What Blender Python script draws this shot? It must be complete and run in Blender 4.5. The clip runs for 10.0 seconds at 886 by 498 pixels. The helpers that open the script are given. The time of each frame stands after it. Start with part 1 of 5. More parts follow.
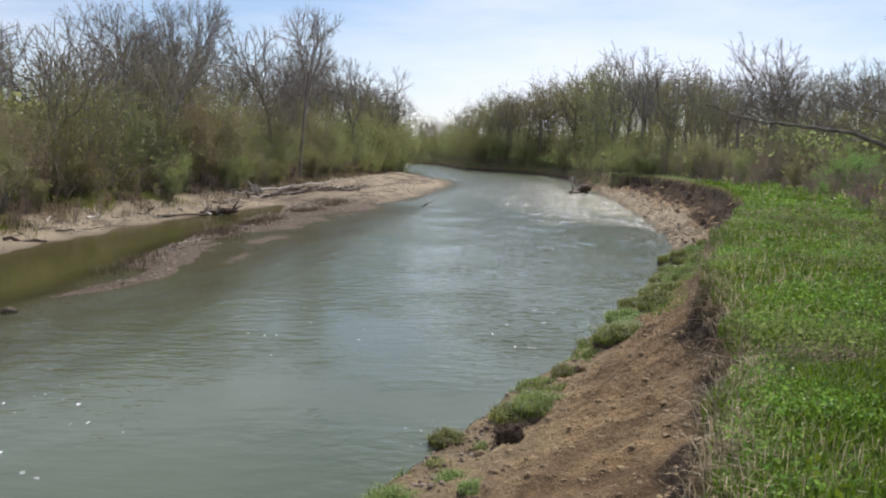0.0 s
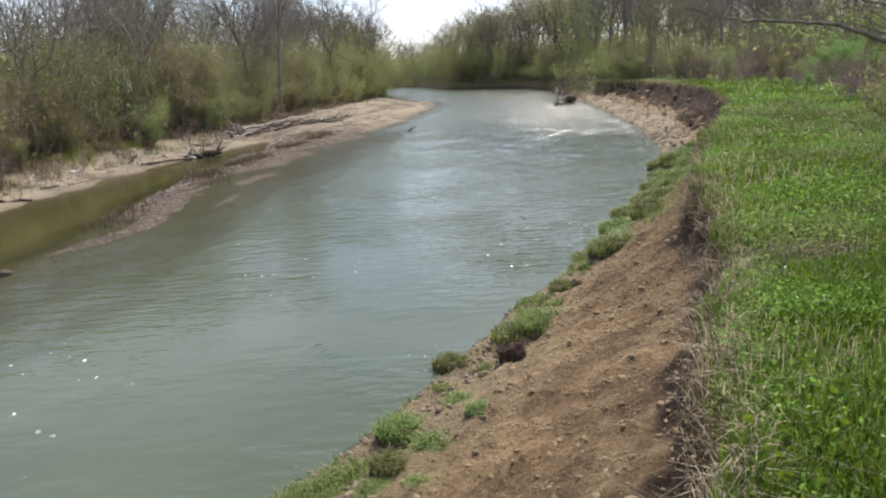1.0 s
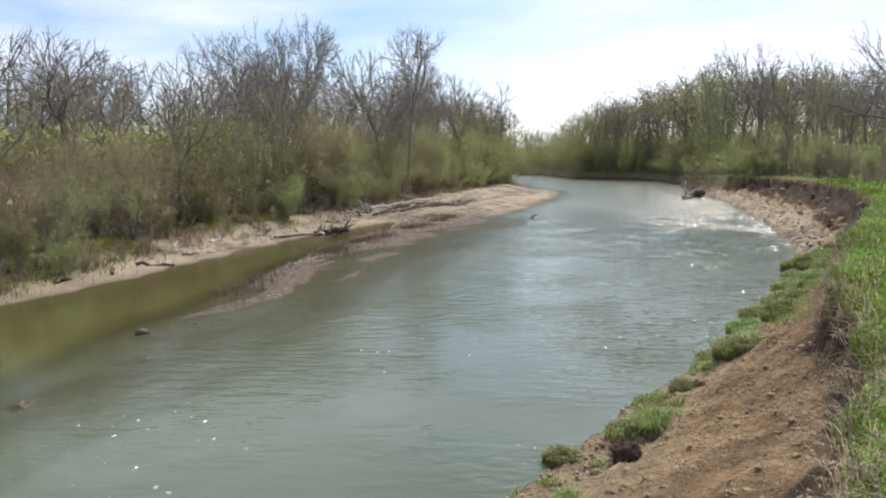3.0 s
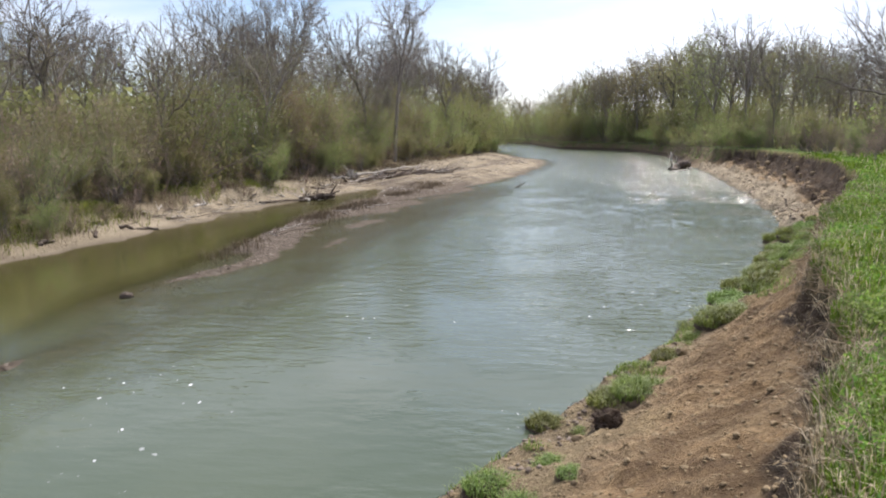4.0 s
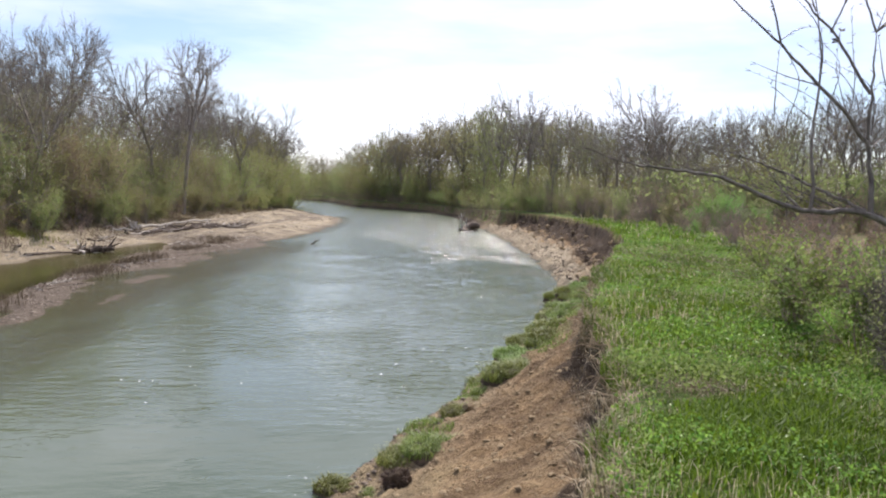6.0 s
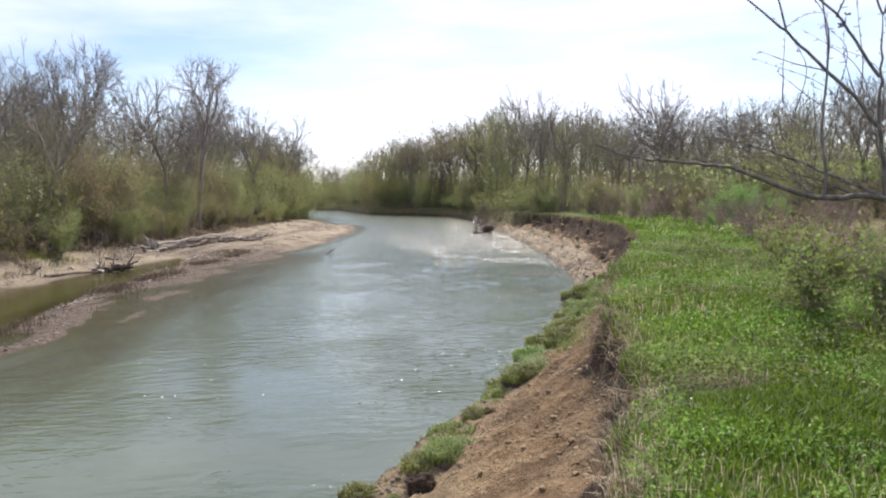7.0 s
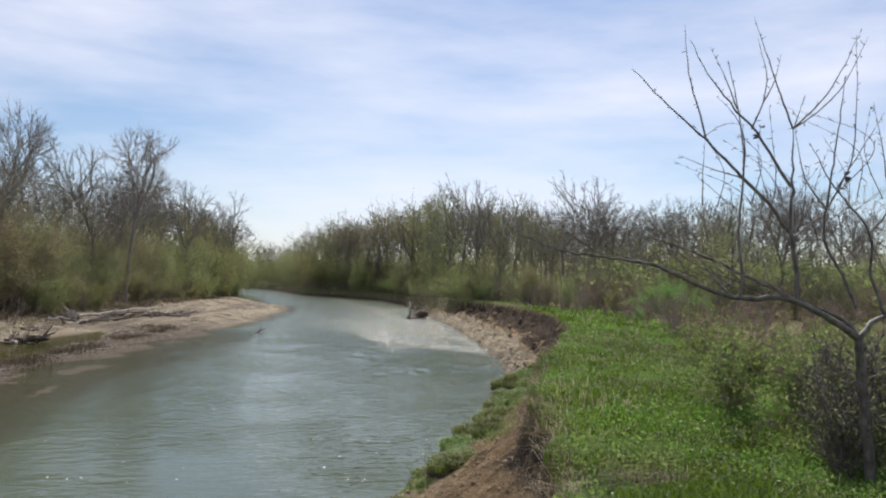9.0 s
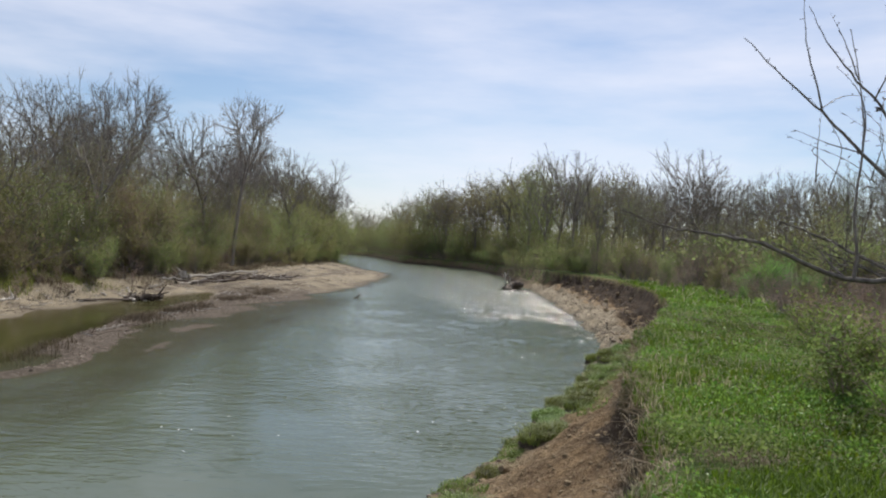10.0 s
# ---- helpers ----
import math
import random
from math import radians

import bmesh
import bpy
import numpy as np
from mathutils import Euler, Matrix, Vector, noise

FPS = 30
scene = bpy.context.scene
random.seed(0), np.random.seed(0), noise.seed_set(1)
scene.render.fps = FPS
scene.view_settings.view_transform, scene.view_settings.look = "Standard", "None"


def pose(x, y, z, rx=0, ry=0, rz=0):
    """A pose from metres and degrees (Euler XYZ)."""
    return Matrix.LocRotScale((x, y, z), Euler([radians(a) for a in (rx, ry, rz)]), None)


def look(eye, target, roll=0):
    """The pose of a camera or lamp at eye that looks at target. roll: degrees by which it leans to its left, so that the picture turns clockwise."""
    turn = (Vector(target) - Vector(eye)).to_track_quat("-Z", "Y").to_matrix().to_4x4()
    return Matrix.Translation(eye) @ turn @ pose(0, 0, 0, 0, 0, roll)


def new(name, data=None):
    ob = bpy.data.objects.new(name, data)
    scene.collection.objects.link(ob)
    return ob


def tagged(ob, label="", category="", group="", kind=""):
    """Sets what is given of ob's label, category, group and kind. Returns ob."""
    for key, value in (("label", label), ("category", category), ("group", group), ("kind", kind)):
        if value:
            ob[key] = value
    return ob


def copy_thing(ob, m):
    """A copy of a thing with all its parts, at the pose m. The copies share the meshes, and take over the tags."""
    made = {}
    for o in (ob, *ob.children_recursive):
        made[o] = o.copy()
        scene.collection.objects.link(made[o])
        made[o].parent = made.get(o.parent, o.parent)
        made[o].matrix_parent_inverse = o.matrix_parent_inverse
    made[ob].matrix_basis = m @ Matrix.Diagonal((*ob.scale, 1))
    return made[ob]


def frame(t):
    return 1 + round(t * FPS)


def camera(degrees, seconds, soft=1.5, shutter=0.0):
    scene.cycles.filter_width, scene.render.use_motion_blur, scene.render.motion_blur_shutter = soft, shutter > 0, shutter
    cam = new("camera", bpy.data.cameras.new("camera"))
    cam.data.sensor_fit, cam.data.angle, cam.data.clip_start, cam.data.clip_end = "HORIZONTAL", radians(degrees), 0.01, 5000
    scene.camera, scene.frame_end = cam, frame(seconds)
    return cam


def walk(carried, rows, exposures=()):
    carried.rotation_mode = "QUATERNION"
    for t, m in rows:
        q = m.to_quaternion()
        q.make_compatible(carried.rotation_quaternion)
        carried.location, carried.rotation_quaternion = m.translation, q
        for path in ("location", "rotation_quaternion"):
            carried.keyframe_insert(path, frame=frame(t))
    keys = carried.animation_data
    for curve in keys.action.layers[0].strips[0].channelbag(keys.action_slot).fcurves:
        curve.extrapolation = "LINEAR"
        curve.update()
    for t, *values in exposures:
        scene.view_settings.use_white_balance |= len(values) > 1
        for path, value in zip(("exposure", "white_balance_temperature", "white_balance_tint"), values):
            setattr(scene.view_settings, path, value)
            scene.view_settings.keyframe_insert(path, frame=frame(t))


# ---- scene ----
cam = camera(59.2, 10.0, soft=2.1)
PATH = [
    (0, (-0.051, -0.057, 3.575), (-0.051, 1.928, 3.332), 1.3),
    (0.5, (-0.049, -0.042, 3.574), (-0.067, 1.927, 3.22), 0.0),
    (0.7, (-0.025, -0.016, 3.624), (-0.008, 1.927, 3.149), -2.6),
    (1, (-0.024, -0.025, 3.617), (-0.01, 1.926, 3.179), -3.6),
    (1.5, (-0.006, -0.009, 3.609), (0.006, 1.963, 3.278), -3.1),
    (2, (-0.022, -0.007, 3.61), (-0.158, 1.973, 3.363), -1.2),
    (2.5, (-0.02, -0.018, 3.612), (-0.262, 1.955, 3.389), -1.9),
    (2.7, (-0.025, -0.01, 3.612), (-0.29, 1.961, 3.402), -1.6),
    (3.8, (-0.042, -0.037, 3.61), (-0.329, 1.927, 3.357), -1.4),
    (4, (-0.048, -0.039, 3.606), (-0.289, 1.925, 3.313), -0.5),
    (4.5, (-0.044, -0.022, 3.602), (-0.101, 1.955, 3.3), -0.1),
    (5, (-0.036, 0.018, 3.596), (0.049, 1.995, 3.311), 0.0),
    (5.5, (-0.014, 0.046, 3.599), (0.17, 2.027, 3.395), 0.2),
    (6, (0.01, 0.056, 3.593), (0.286, 2.031, 3.452), 1.8),
    (6.2, (0.019, 0.054, 3.592), (0.306, 2.03, 3.465), 1.1),
    (7.3, (0.031, 0.035, 3.591), (0.258, 2.017, 3.46), -1.1),
    (7.5, (0.033, 0.029, 3.595), (0.263, 2.012, 3.476), -0.7),
    (8, (0.043, 0.02, 3.589), (0.319, 1.999, 3.509), 0.5),
    (8.5, (0.07, 0.007, 3.606), (0.398, 1.979, 3.661), 1.0),
    (9, (0.071, 0.025, 3.59), (0.469, 1.983, 3.678), 1.8),
    (9.5, (0.069, -0.004, 3.593), (0.335, 1.976, 3.688), 3.5),
    (10, (0.061, -0.002, 3.599), (0.219, 1.992, 3.6), 3.3),
]
walk(cam, [(t, look(eye, target, roll)) for t, eye, target, roll in PATH],
     [(0.0, -0.06, 6500, 14), (0.5, 0.13, 6500, 14), (1.0, 0.22, 6500, 14), (2.5, 0.26, 6500, 14), (5.5, 0.35, 6500, 17), (7.8, 0.36, 6500, 18), (9.0, -0.17, 6450, 12), (10.0, -0.24, 6450, 11)])

# ---- world and sun ----
SUN_AZ, SUN_EL = 16.0, 48.0
world = bpy.data.worlds.new("sky")
scene.world = world
world.use_nodes = True
wn, wl = world.node_tree.nodes, world.node_tree.links
sky = wn.new("ShaderNodeTexSky")
sky.sky_type = "NISHITA"
sky.sun_disc = False
sky.sun_elevation = radians(SUN_EL)
sky.sun_rotation = radians(SUN_AZ)
sky.air_density, sky.dust_density, sky.ozone_density = 1.0, 0.7, 4.0
wco = wn.new("ShaderNodeTexCoord")
wmap = wn.new("ShaderNodeMapping")
wmap.inputs["Scale"].default_value = (1.0, 1.6, 5.0)
wmap.inputs["Rotation"].default_value = (0.0, 0.25, 0.5)
cloud = wn.new("ShaderNodeTexNoise")
cloud.inputs["Scale"].default_value = 1.6
cloud.inputs["Detail"].default_value = 6.0
cloud.inputs["Roughness"].default_value = 0.55
cramp = wn.new("ShaderNodeMapRange")
cramp.inputs["From Min"].default_value = 0.37
cramp.inputs["From Max"].default_value = 0.72
cramp.inputs["To Max"].default_value = 0.85
cmix = wn.new("ShaderNodeMix")
cmix.data_type = "RGBA"
cmix.inputs["B"].default_value = (9.7, 9.8, 10.7, 1)
wl.new(wco.outputs["Generated"], wmap.inputs["Vector"])
wl.new(wmap.outputs["Vector"], cloud.inputs["Vector"])
wl.new(cloud.outputs["Fac"], cramp.inputs["Value"])
wl.new(cramp.outputs["Result"], cmix.inputs["Factor"])
wl.new(sky.outputs["Color"], cmix.inputs["A"])
wl.new(cmix.outputs["Result"], wn["Background"].inputs["Color"])
wn["Background"].inputs["Strength"].default_value = 0.115

sun = new("sun", bpy.data.lights.new("sun", "SUN"))
sun.data.energy, sun.data.angle, sun.data.color = 5.0, radians(0.6), (1.0, 0.95, 0.85)
az, el = radians(SUN_AZ), radians(SUN_EL)
sun.matrix_world = look((60 * math.sin(az) * math.cos(el), 60 * math.cos(az) * math.cos(el), 60 * math.sin(el)), (0, 0, 0))


# ---- materials ----
def shader(name):
    m = bpy.data.materials.new(name)
    m.use_nodes = True
    nt = m.node_tree
    return m, nt, nt.nodes["Principled BSDF"]


def node(nt, kind, **values):
    n = nt.nodes.new(kind)
    for key, value in values.items():
        n.inputs[key.replace("_", " ")].default_value = value
    return n


def noise_node(nt, scale, detail=4.0, rough=0.55, stretch=None):
    co = nt.nodes.new("ShaderNodeTexCoord")
    n = node(nt, "ShaderNodeTexNoise", Scale=scale, Detail=detail, Roughness=rough)
    if stretch:
        mp = node(nt, "ShaderNodeMapping", Scale=stretch)
        nt.links.new(co.outputs["Object"], mp.inputs["Vector"])
        nt.links.new(mp.outputs["Vector"], n.inputs["Vector"])
    else:
        nt.links.new(co.outputs["Object"], n.inputs["Vector"])
    return n.outputs["Fac"]


def ramp(nt, fac, stops):
    r = nt.nodes.new("ShaderNodeValToRGB")
    e = r.color_ramp.elements
    while len(e) < len(stops):
        e.new(0.5)
    for one, (at, col) in zip(e, stops):
        one.position, one.color = at, (*col, 1)
    nt.links.new(fac, r.inputs["Fac"])
    return r.outputs["Color"]


def mix_rgb(nt, fac, a, b):
    m = nt.nodes.new("ShaderNodeMix")
    m.data_type = "RGBA"
    for value, key in ((fac, "Factor"), (a, "A"), (b, "B")):
        if hasattr(value, "links"):
            nt.links.new(value, m.inputs[key])
        elif key == "Factor":
            m.inputs[key].default_value = value
        else:
            m.inputs[key].default_value = (*value, 1)
    return m.outputs["Result"]


def remap(nt, fac, lo, hi, out_lo=0.0, out_hi=1.0):
    n = node(nt, "ShaderNodeMapRange", From_Min=lo, From_Max=hi, To_Min=out_lo, To_Max=out_hi)
    nt.links.new(fac, n.inputs["Value"])
    return n.outputs["Result"]


def bump(nt, bsdf, height, strength, distance):
    b = node(nt, "ShaderNodeBump", Strength=strength, Distance=distance)
    nt.links.new(height, b.inputs["Height"])
    nt.links.new(b.outputs["Normal"], bsdf.inputs["Normal"])


def rough_mat(name, dark, light, scale, bump_dist=0.02, rough=0.9, stretch=None, vary=0.25):
    m, nt, b = shader(name)
    f = noise_node(nt, scale, 6.0, 0.6, stretch)
    col = ramp(nt, f, [(0.3, dark), (0.7, light)])
    info = nt.nodes.new("ShaderNodeObjectInfo")
    hsv = nt.nodes.new("ShaderNodeHueSaturation")
    nt.links.new(remap(nt, info.outputs["Random"], 0, 1, 1 - vary, 1 + vary), hsv.inputs["Value"])
    nt.links.new(col, hsv.inputs["Color"])
    nt.links.new(hsv.outputs["Color"], b.inputs["Base Color"])
    b.inputs["Roughness"].default_value = rough
    b.inputs["Specular IOR Level"].default_value = 0.25
    bump(nt, b, f, 0.7, bump_dist)
    return m


def leaf_mat(name, dark, light, through_light=0.4, gloss=0.5):
    """Leaves and blades that let light through, each a little different."""
    m, nt, b = shader(name)
    geo = nt.nodes.new("ShaderNodeNewGeometry")
    info = nt.nodes.new("ShaderNodeObjectInfo")
    big = noise_node(nt, 0.35, 2.0)
    col = ramp(nt, geo.outputs["Random Per Island"], [(0.0, dark), (1.0, light)])
    hsv = nt.nodes.new("ShaderNodeHueSaturation")
    add = nt.nodes.new("ShaderNodeMath")
    nt.links.new(remap(nt, info.outputs["Random"], 0, 1, -0.3, 0.25), add.inputs[0])
    nt.links.new(remap(nt, big, 0.3, 0.7, 0.75, 1.25), add.inputs[1])
    nt.links.new(add.outputs[0], hsv.inputs["Value"])
    nt.links.new(remap(nt, info.outputs["Random"], 0, 1, 0.462, 0.53), hsv.inputs["Hue"])
    nt.links.new(col, hsv.inputs["Color"])
    nt.links.new(hsv.outputs["Color"], b.inputs["Base Color"])
    b.inputs["Roughness"].default_value = gloss
    b.inputs["Specular IOR Level"].default_value = 0.35
    tr = nt.nodes.new("ShaderNodeBsdfTranslucent")
    nt.links.new(hsv.outputs["Color"], tr.inputs["Color"])
    mx = nt.nodes.new("ShaderNodeMixShader")
    mx.inputs[0].default_value = through_light
    nt.links.new(b.outputs[0], mx.inputs[1])
    nt.links.new(tr.outputs[0], mx.inputs[2])
    nt.links.new(mx.outputs[0], nt.nodes["Material Output"].inputs["Surface"])
    return m


BARK = rough_mat("bark", (0.11, 0.096, 0.082), (0.29, 0.262, 0.23), 9.0, 0.03, 0.95, (1, 1, 0.25))
BARK_DARK = rough_mat("dark_bark", (0.07, 0.056, 0.048), (0.25, 0.215, 0.19), 22.0, 0.01, 0.5, (1, 1, 0.5))
TWIG = rough_mat("twig", (0.23, 0.205, 0.18), (0.4, 0.365, 0.32), 3.0, 0.005, 0.95)
BRUSH = rough_mat("brush_twig", (0.26, 0.185, 0.15), (0.46, 0.355, 0.29), 3.0, 0.005, 0.95)
DRIFT = rough_mat("driftwood", (0.32, 0.28, 0.23), (0.66, 0.61, 0.54), 6.0, 0.01, 0.9, (1, 1, 0.3))
DRIFT_DARK = rough_mat("wet_driftwood", (0.06, 0.045, 0.035), (0.17, 0.13, 0.1), 6.0, 0.01, 0.8, (1, 1, 0.3))
CLOD = rough_mat("earth_clod", (0.17, 0.125, 0.075), (0.38, 0.29, 0.175), 9.0, 0.03, 1.0)
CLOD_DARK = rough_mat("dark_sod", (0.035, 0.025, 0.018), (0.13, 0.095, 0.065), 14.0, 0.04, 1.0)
STONE = rough_mat("river_stone", (0.15, 0.115, 0.09), (0.36, 0.29, 0.23), 7.0, 0.01, 0.85)
LEAF_OLIVE = leaf_mat("olive_leaf", (0.195, 0.212, 0.085), (0.32, 0.338, 0.15), 0.65, 0.85)
LEAF_FRESH = leaf_mat("fresh_leaf", (0.18, 0.22, 0.076), (0.31, 0.36, 0.145), 0.65, 0.85)
LEAF_BUD = leaf_mat("bud_leaf", (0.22, 0.195, 0.095), (0.34, 0.305, 0.155), 0.65, 0.85)
LEAF_PALE = leaf_mat("pale_leaf", (0.16, 0.245, 0.06), (0.29, 0.4, 0.13), 0.5, 0.7)
GRASS = leaf_mat("grass_blade", (0.05, 0.11, 0.01), (0.165, 0.28, 0.026), 0.45, 0.6)
WEED = leaf_mat("weed_leaf", (0.09, 0.16, 0.025), (0.3, 0.39, 0.075), 0.45, 0.42)
BANK_GRASS = leaf_mat("bank_grass_blade", (0.09, 0.14, 0.025), (0.31, 0.38, 0.1), 0.45)
STRAW = leaf_mat("dry_grass_blade", (0.3, 0.235, 0.14), (0.6, 0.52, 0.36), 0.35, 0.7)
STRAW_DULL = leaf_mat("dull_straw", (0.15, 0.115, 0.075), (0.3, 0.24, 0.165), 0.2, 0.8)
DEAD = leaf_mat("dead_weed_stalk", (0.09, 0.065, 0.045), (0.22, 0.165, 0.12), 0.15, 0.8)


def ground_material():
    m, nt, b = shader("bank_ground")

    def attr(name):
        a = nt.nodes.new("ShaderNodeAttribute")
        a.attribute_name = name
        return a.outputs["Fac"]

    fine, mid, big = noise_node(nt, 14.0, 8.0, 0.65), noise_node(nt, 2.2, 6.0, 0.6), noise_node(nt, 0.35, 4.0)
    soil = ramp(nt, mid, [(0.3, (0.2, 0.134, 0.07)), (0.52, (0.335, 0.228, 0.122)), (0.72, (0.48, 0.36, 0.205))])
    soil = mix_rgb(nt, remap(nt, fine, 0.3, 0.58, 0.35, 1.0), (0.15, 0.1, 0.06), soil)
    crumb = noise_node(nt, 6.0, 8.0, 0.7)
    co = nt.nodes.new("ShaderNodeTexCoord")
    turned = node(nt, "ShaderNodeMapping", Rotation=(0, 0, radians(38)))
    drawn = node(nt, "ShaderNodeMapping", Scale=(1.3, 0.35, 1))
    ridge = node(nt, "ShaderNodeTexNoise", Scale=5.5, Detail=5.0, Roughness=0.6, Distortion=0.3)
    nt.links.new(co.outputs["Object"], turned.inputs["Vector"])
    nt.links.new(turned.outputs["Vector"], drawn.inputs["Vector"])
    nt.links.new(drawn.outputs["Vector"], ridge.inputs["Vector"])
    ridge = ridge.outputs["Fac"]
    # shade of pits, furrows and crumb hollows put into the soil colour
    pit_shade = noise_node(nt, 11.0, 4.0, 0.55)
    soil = mix_rgb(nt, remap(nt, pit_shade, 0.62, 0.68, 0.0, 0.45), soil, (0.09, 0.058, 0.034))
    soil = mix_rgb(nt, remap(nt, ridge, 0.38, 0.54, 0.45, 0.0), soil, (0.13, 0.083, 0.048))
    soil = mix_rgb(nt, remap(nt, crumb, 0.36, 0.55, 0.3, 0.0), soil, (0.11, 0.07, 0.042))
    sand = ramp(nt, big, [(0.3, (0.27, 0.225, 0.155)), (0.7, (0.44, 0.375, 0.27))])
    sand = mix_rgb(nt, remap(nt, fine, 0.3, 0.6, 0.35, 1.0), (0.17, 0.13, 0.09), sand)
    turf = ramp(nt, mid, [(0.3, (0.05, 0.08, 0.018)), (0.7, (0.11, 0.17, 0.03))])
    turf = mix_rgb(nt, remap(nt, fine, 0.5, 0.8), turf, (0.24, 0.2, 0.11))
    litter = ramp(nt, mid, [(0.3, (0.1, 0.075, 0.045)), (0.7, (0.22, 0.17, 0.1))])
    litter = mix_rgb(nt, remap(nt, big, 0.5, 0.65, 0.0, 0.7), litter, (0.09, 0.15, 0.03))
    dark_soil = ramp(nt, mid, [(0.3, (0.024, 0.017, 0.012)), (0.7, (0.085, 0.058, 0.038))])
    cell = nt.nodes.new("ShaderNodeTexVoronoi")
    cell.inputs["Scale"].default_value = 9.0
    nt.links.new(co.outputs["Object"], cell.inputs["Vector"])
    grey = nt.nodes.new("ShaderNodeRGBToBW")
    nt.links.new(cell.outputs["Color"], grey.inputs[0])
    gravel = ramp(nt, grey.outputs[0], [(0.2, (0.075, 0.058, 0.045)), (0.6, (0.145, 0.115, 0.09)), (0.85, (0.3, 0.25, 0.2))])
    gravel = mix_rgb(nt, remap(nt, mid, 0.4, 0.65, 0.2, 0.8), gravel, (0.12, 0.095, 0.073))
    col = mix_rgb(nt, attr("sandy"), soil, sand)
    col = mix_rgb(nt, attr("gravel"), col, gravel)
    col = mix_rgb(nt, attr("topsoil"), col, dark_soil)
    col = mix_rgb(nt, attr("wooded"), col, litter)
    col = mix_rgb(nt, attr("grassy"), col, turf)
    col = mix_rgb(nt, attr("wet"), col, (0.135, 0.108, 0.085))
    nt.links.new(col, b.inputs["Base Color"])
    b.inputs["Roughness"].default_value = 0.95
    b.inputs["Specular IOR Level"].default_value = 0.15
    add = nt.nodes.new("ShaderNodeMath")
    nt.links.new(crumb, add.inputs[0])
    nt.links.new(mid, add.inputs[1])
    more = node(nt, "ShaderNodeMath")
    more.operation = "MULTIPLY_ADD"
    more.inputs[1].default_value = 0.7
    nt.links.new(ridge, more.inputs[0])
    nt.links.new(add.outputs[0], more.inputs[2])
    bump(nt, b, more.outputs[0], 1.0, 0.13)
    return m


def water_material():
    m, nt, b = shader("river_water")
    a = nt.nodes.new("ShaderNodeAttribute")
    a.attribute_name = "depth"
    r = nt.nodes.new("ShaderNodeAttribute")
    r.attribute_name = "riffle"
    c = nt.nodes.new("ShaderNodeAttribute")
    c.attribute_name = "backwater"
    v = nt.nodes.new("ShaderNodeAttribute")
    v.attribute_name = "lively"
    silt = ramp(nt, noise_node(nt, 0.12, 3.0, 0.5, (1, 0.35, 1)), [(0.3, (0.076, 0.097, 0.058)), (0.7, (0.1, 0.122, 0.076))])
    silt = mix_rgb(nt, c.outputs["Fac"], silt, (0.08, 0.078, 0.028))
    # white on the riffles: foam, and sun glints painted into the base colour
    foam_glint = nt.nodes.new("ShaderNodeMath")
    foam_glint.operation = "MULTIPLY"
    nt.links.new(remap(nt, noise_node(nt, 5.0, 4.0, 0.65, (1, 0.6, 1)), 0.64, 0.7), foam_glint.inputs[0])
    nt.links.new(r.outputs["Fac"], foam_glint.inputs[1])
    col = mix_rgb(nt, foam_glint.outputs[0], silt, (0.75, 0.76, 0.76))
    fleck = nt.nodes.new("ShaderNodeMath")
    fleck.operation = "MULTIPLY"
    nt.links.new(remap(nt, noise_node(nt, 8.0, 2.0, 0.5, (1.1, 0.7, 1)), 0.705, 0.74), fleck.inputs[0])
    nt.links.new(remap(nt, noise_node(nt, 0.3, 3.0, 0.6, (1.4, 0.6, 1)), 0.52, 0.6), fleck.inputs[1])
    col = mix_rgb(nt, fleck.outputs[0], col, (0.75, 0.76, 0.76))
    nt.links.new(col, b.inputs["Base Color"])
    b.inputs["Roughness"].default_value = 0.05
    b.inputs["IOR"].default_value = 1.33
    # ripples: slow swell, wavelets in patches, fine sparkling chop over the riffles
    def calc(op, a, b, c=None):
        n = nt.nodes.new("ShaderNodeMath")
        n.operation = op
        for i, v in enumerate((a, b, c)):
            if hasattr(v, "links"):
                nt.links.new(v, n.inputs[i])
            elif v is not None:
                n.inputs[i].default_value = v
        return n.outputs[0]

    swell = noise_node(nt, 0.7, 2.0, 0.5, (0.8, 1.1, 1))
    wavelet = noise_node(nt, 2.6, 3.0, 0.55, (0.7, 1.5, 1))
    chop = noise_node(nt, 9.0, 3.0, 0.6, (0.8, 1.3, 1))
    patch = remap(nt, noise_node(nt, 0.2, 3.0), 0.45, 0.62, 0.2, 1.3)
    spots = remap(nt, calc("MULTIPLY_ADD", r.outputs["Fac"], 0.12, noise_node(nt, 5.5, 3.0, 0.55, (0.8, 1.1, 1))), 0.66, 0.72)
    high = calc("MULTIPLY", swell, 0.16)
    high = calc("MULTIPLY_ADD", calc("MULTIPLY", wavelet, patch), calc("MULTIPLY_ADD", r.outputs["Fac"], 1.2, 0.3), high)
    high = calc("MULTIPLY_ADD", wavelet, calc("MULTIPLY", v.outputs["Fac"], 1.1), high)
    high = calc("MULTIPLY_ADD", calc("MULTIPLY", chop, spots), calc("MULTIPLY", r.outputs["Fac"], 1.5), high)
    nt.links.new(calc("MULTIPLY_ADD", v.outputs["Fac"], 0.1, remap(nt, spots, 0, 1, 0.05, 0.08)), b.inputs["Roughness"])
    high = calc("MULTIPLY", high, remap(nt, c.outputs["Fac"], 0, 1, 1.0, 0.1))
    bump(nt, b, high, 1.0, 0.1)
    clear = nt.nodes.new("ShaderNodeBsdfTransparent")
    clear.inputs[0].default_value = (0.85, 0.83, 0.72, 1)
    mx = nt.nodes.new("ShaderNodeMixShader")
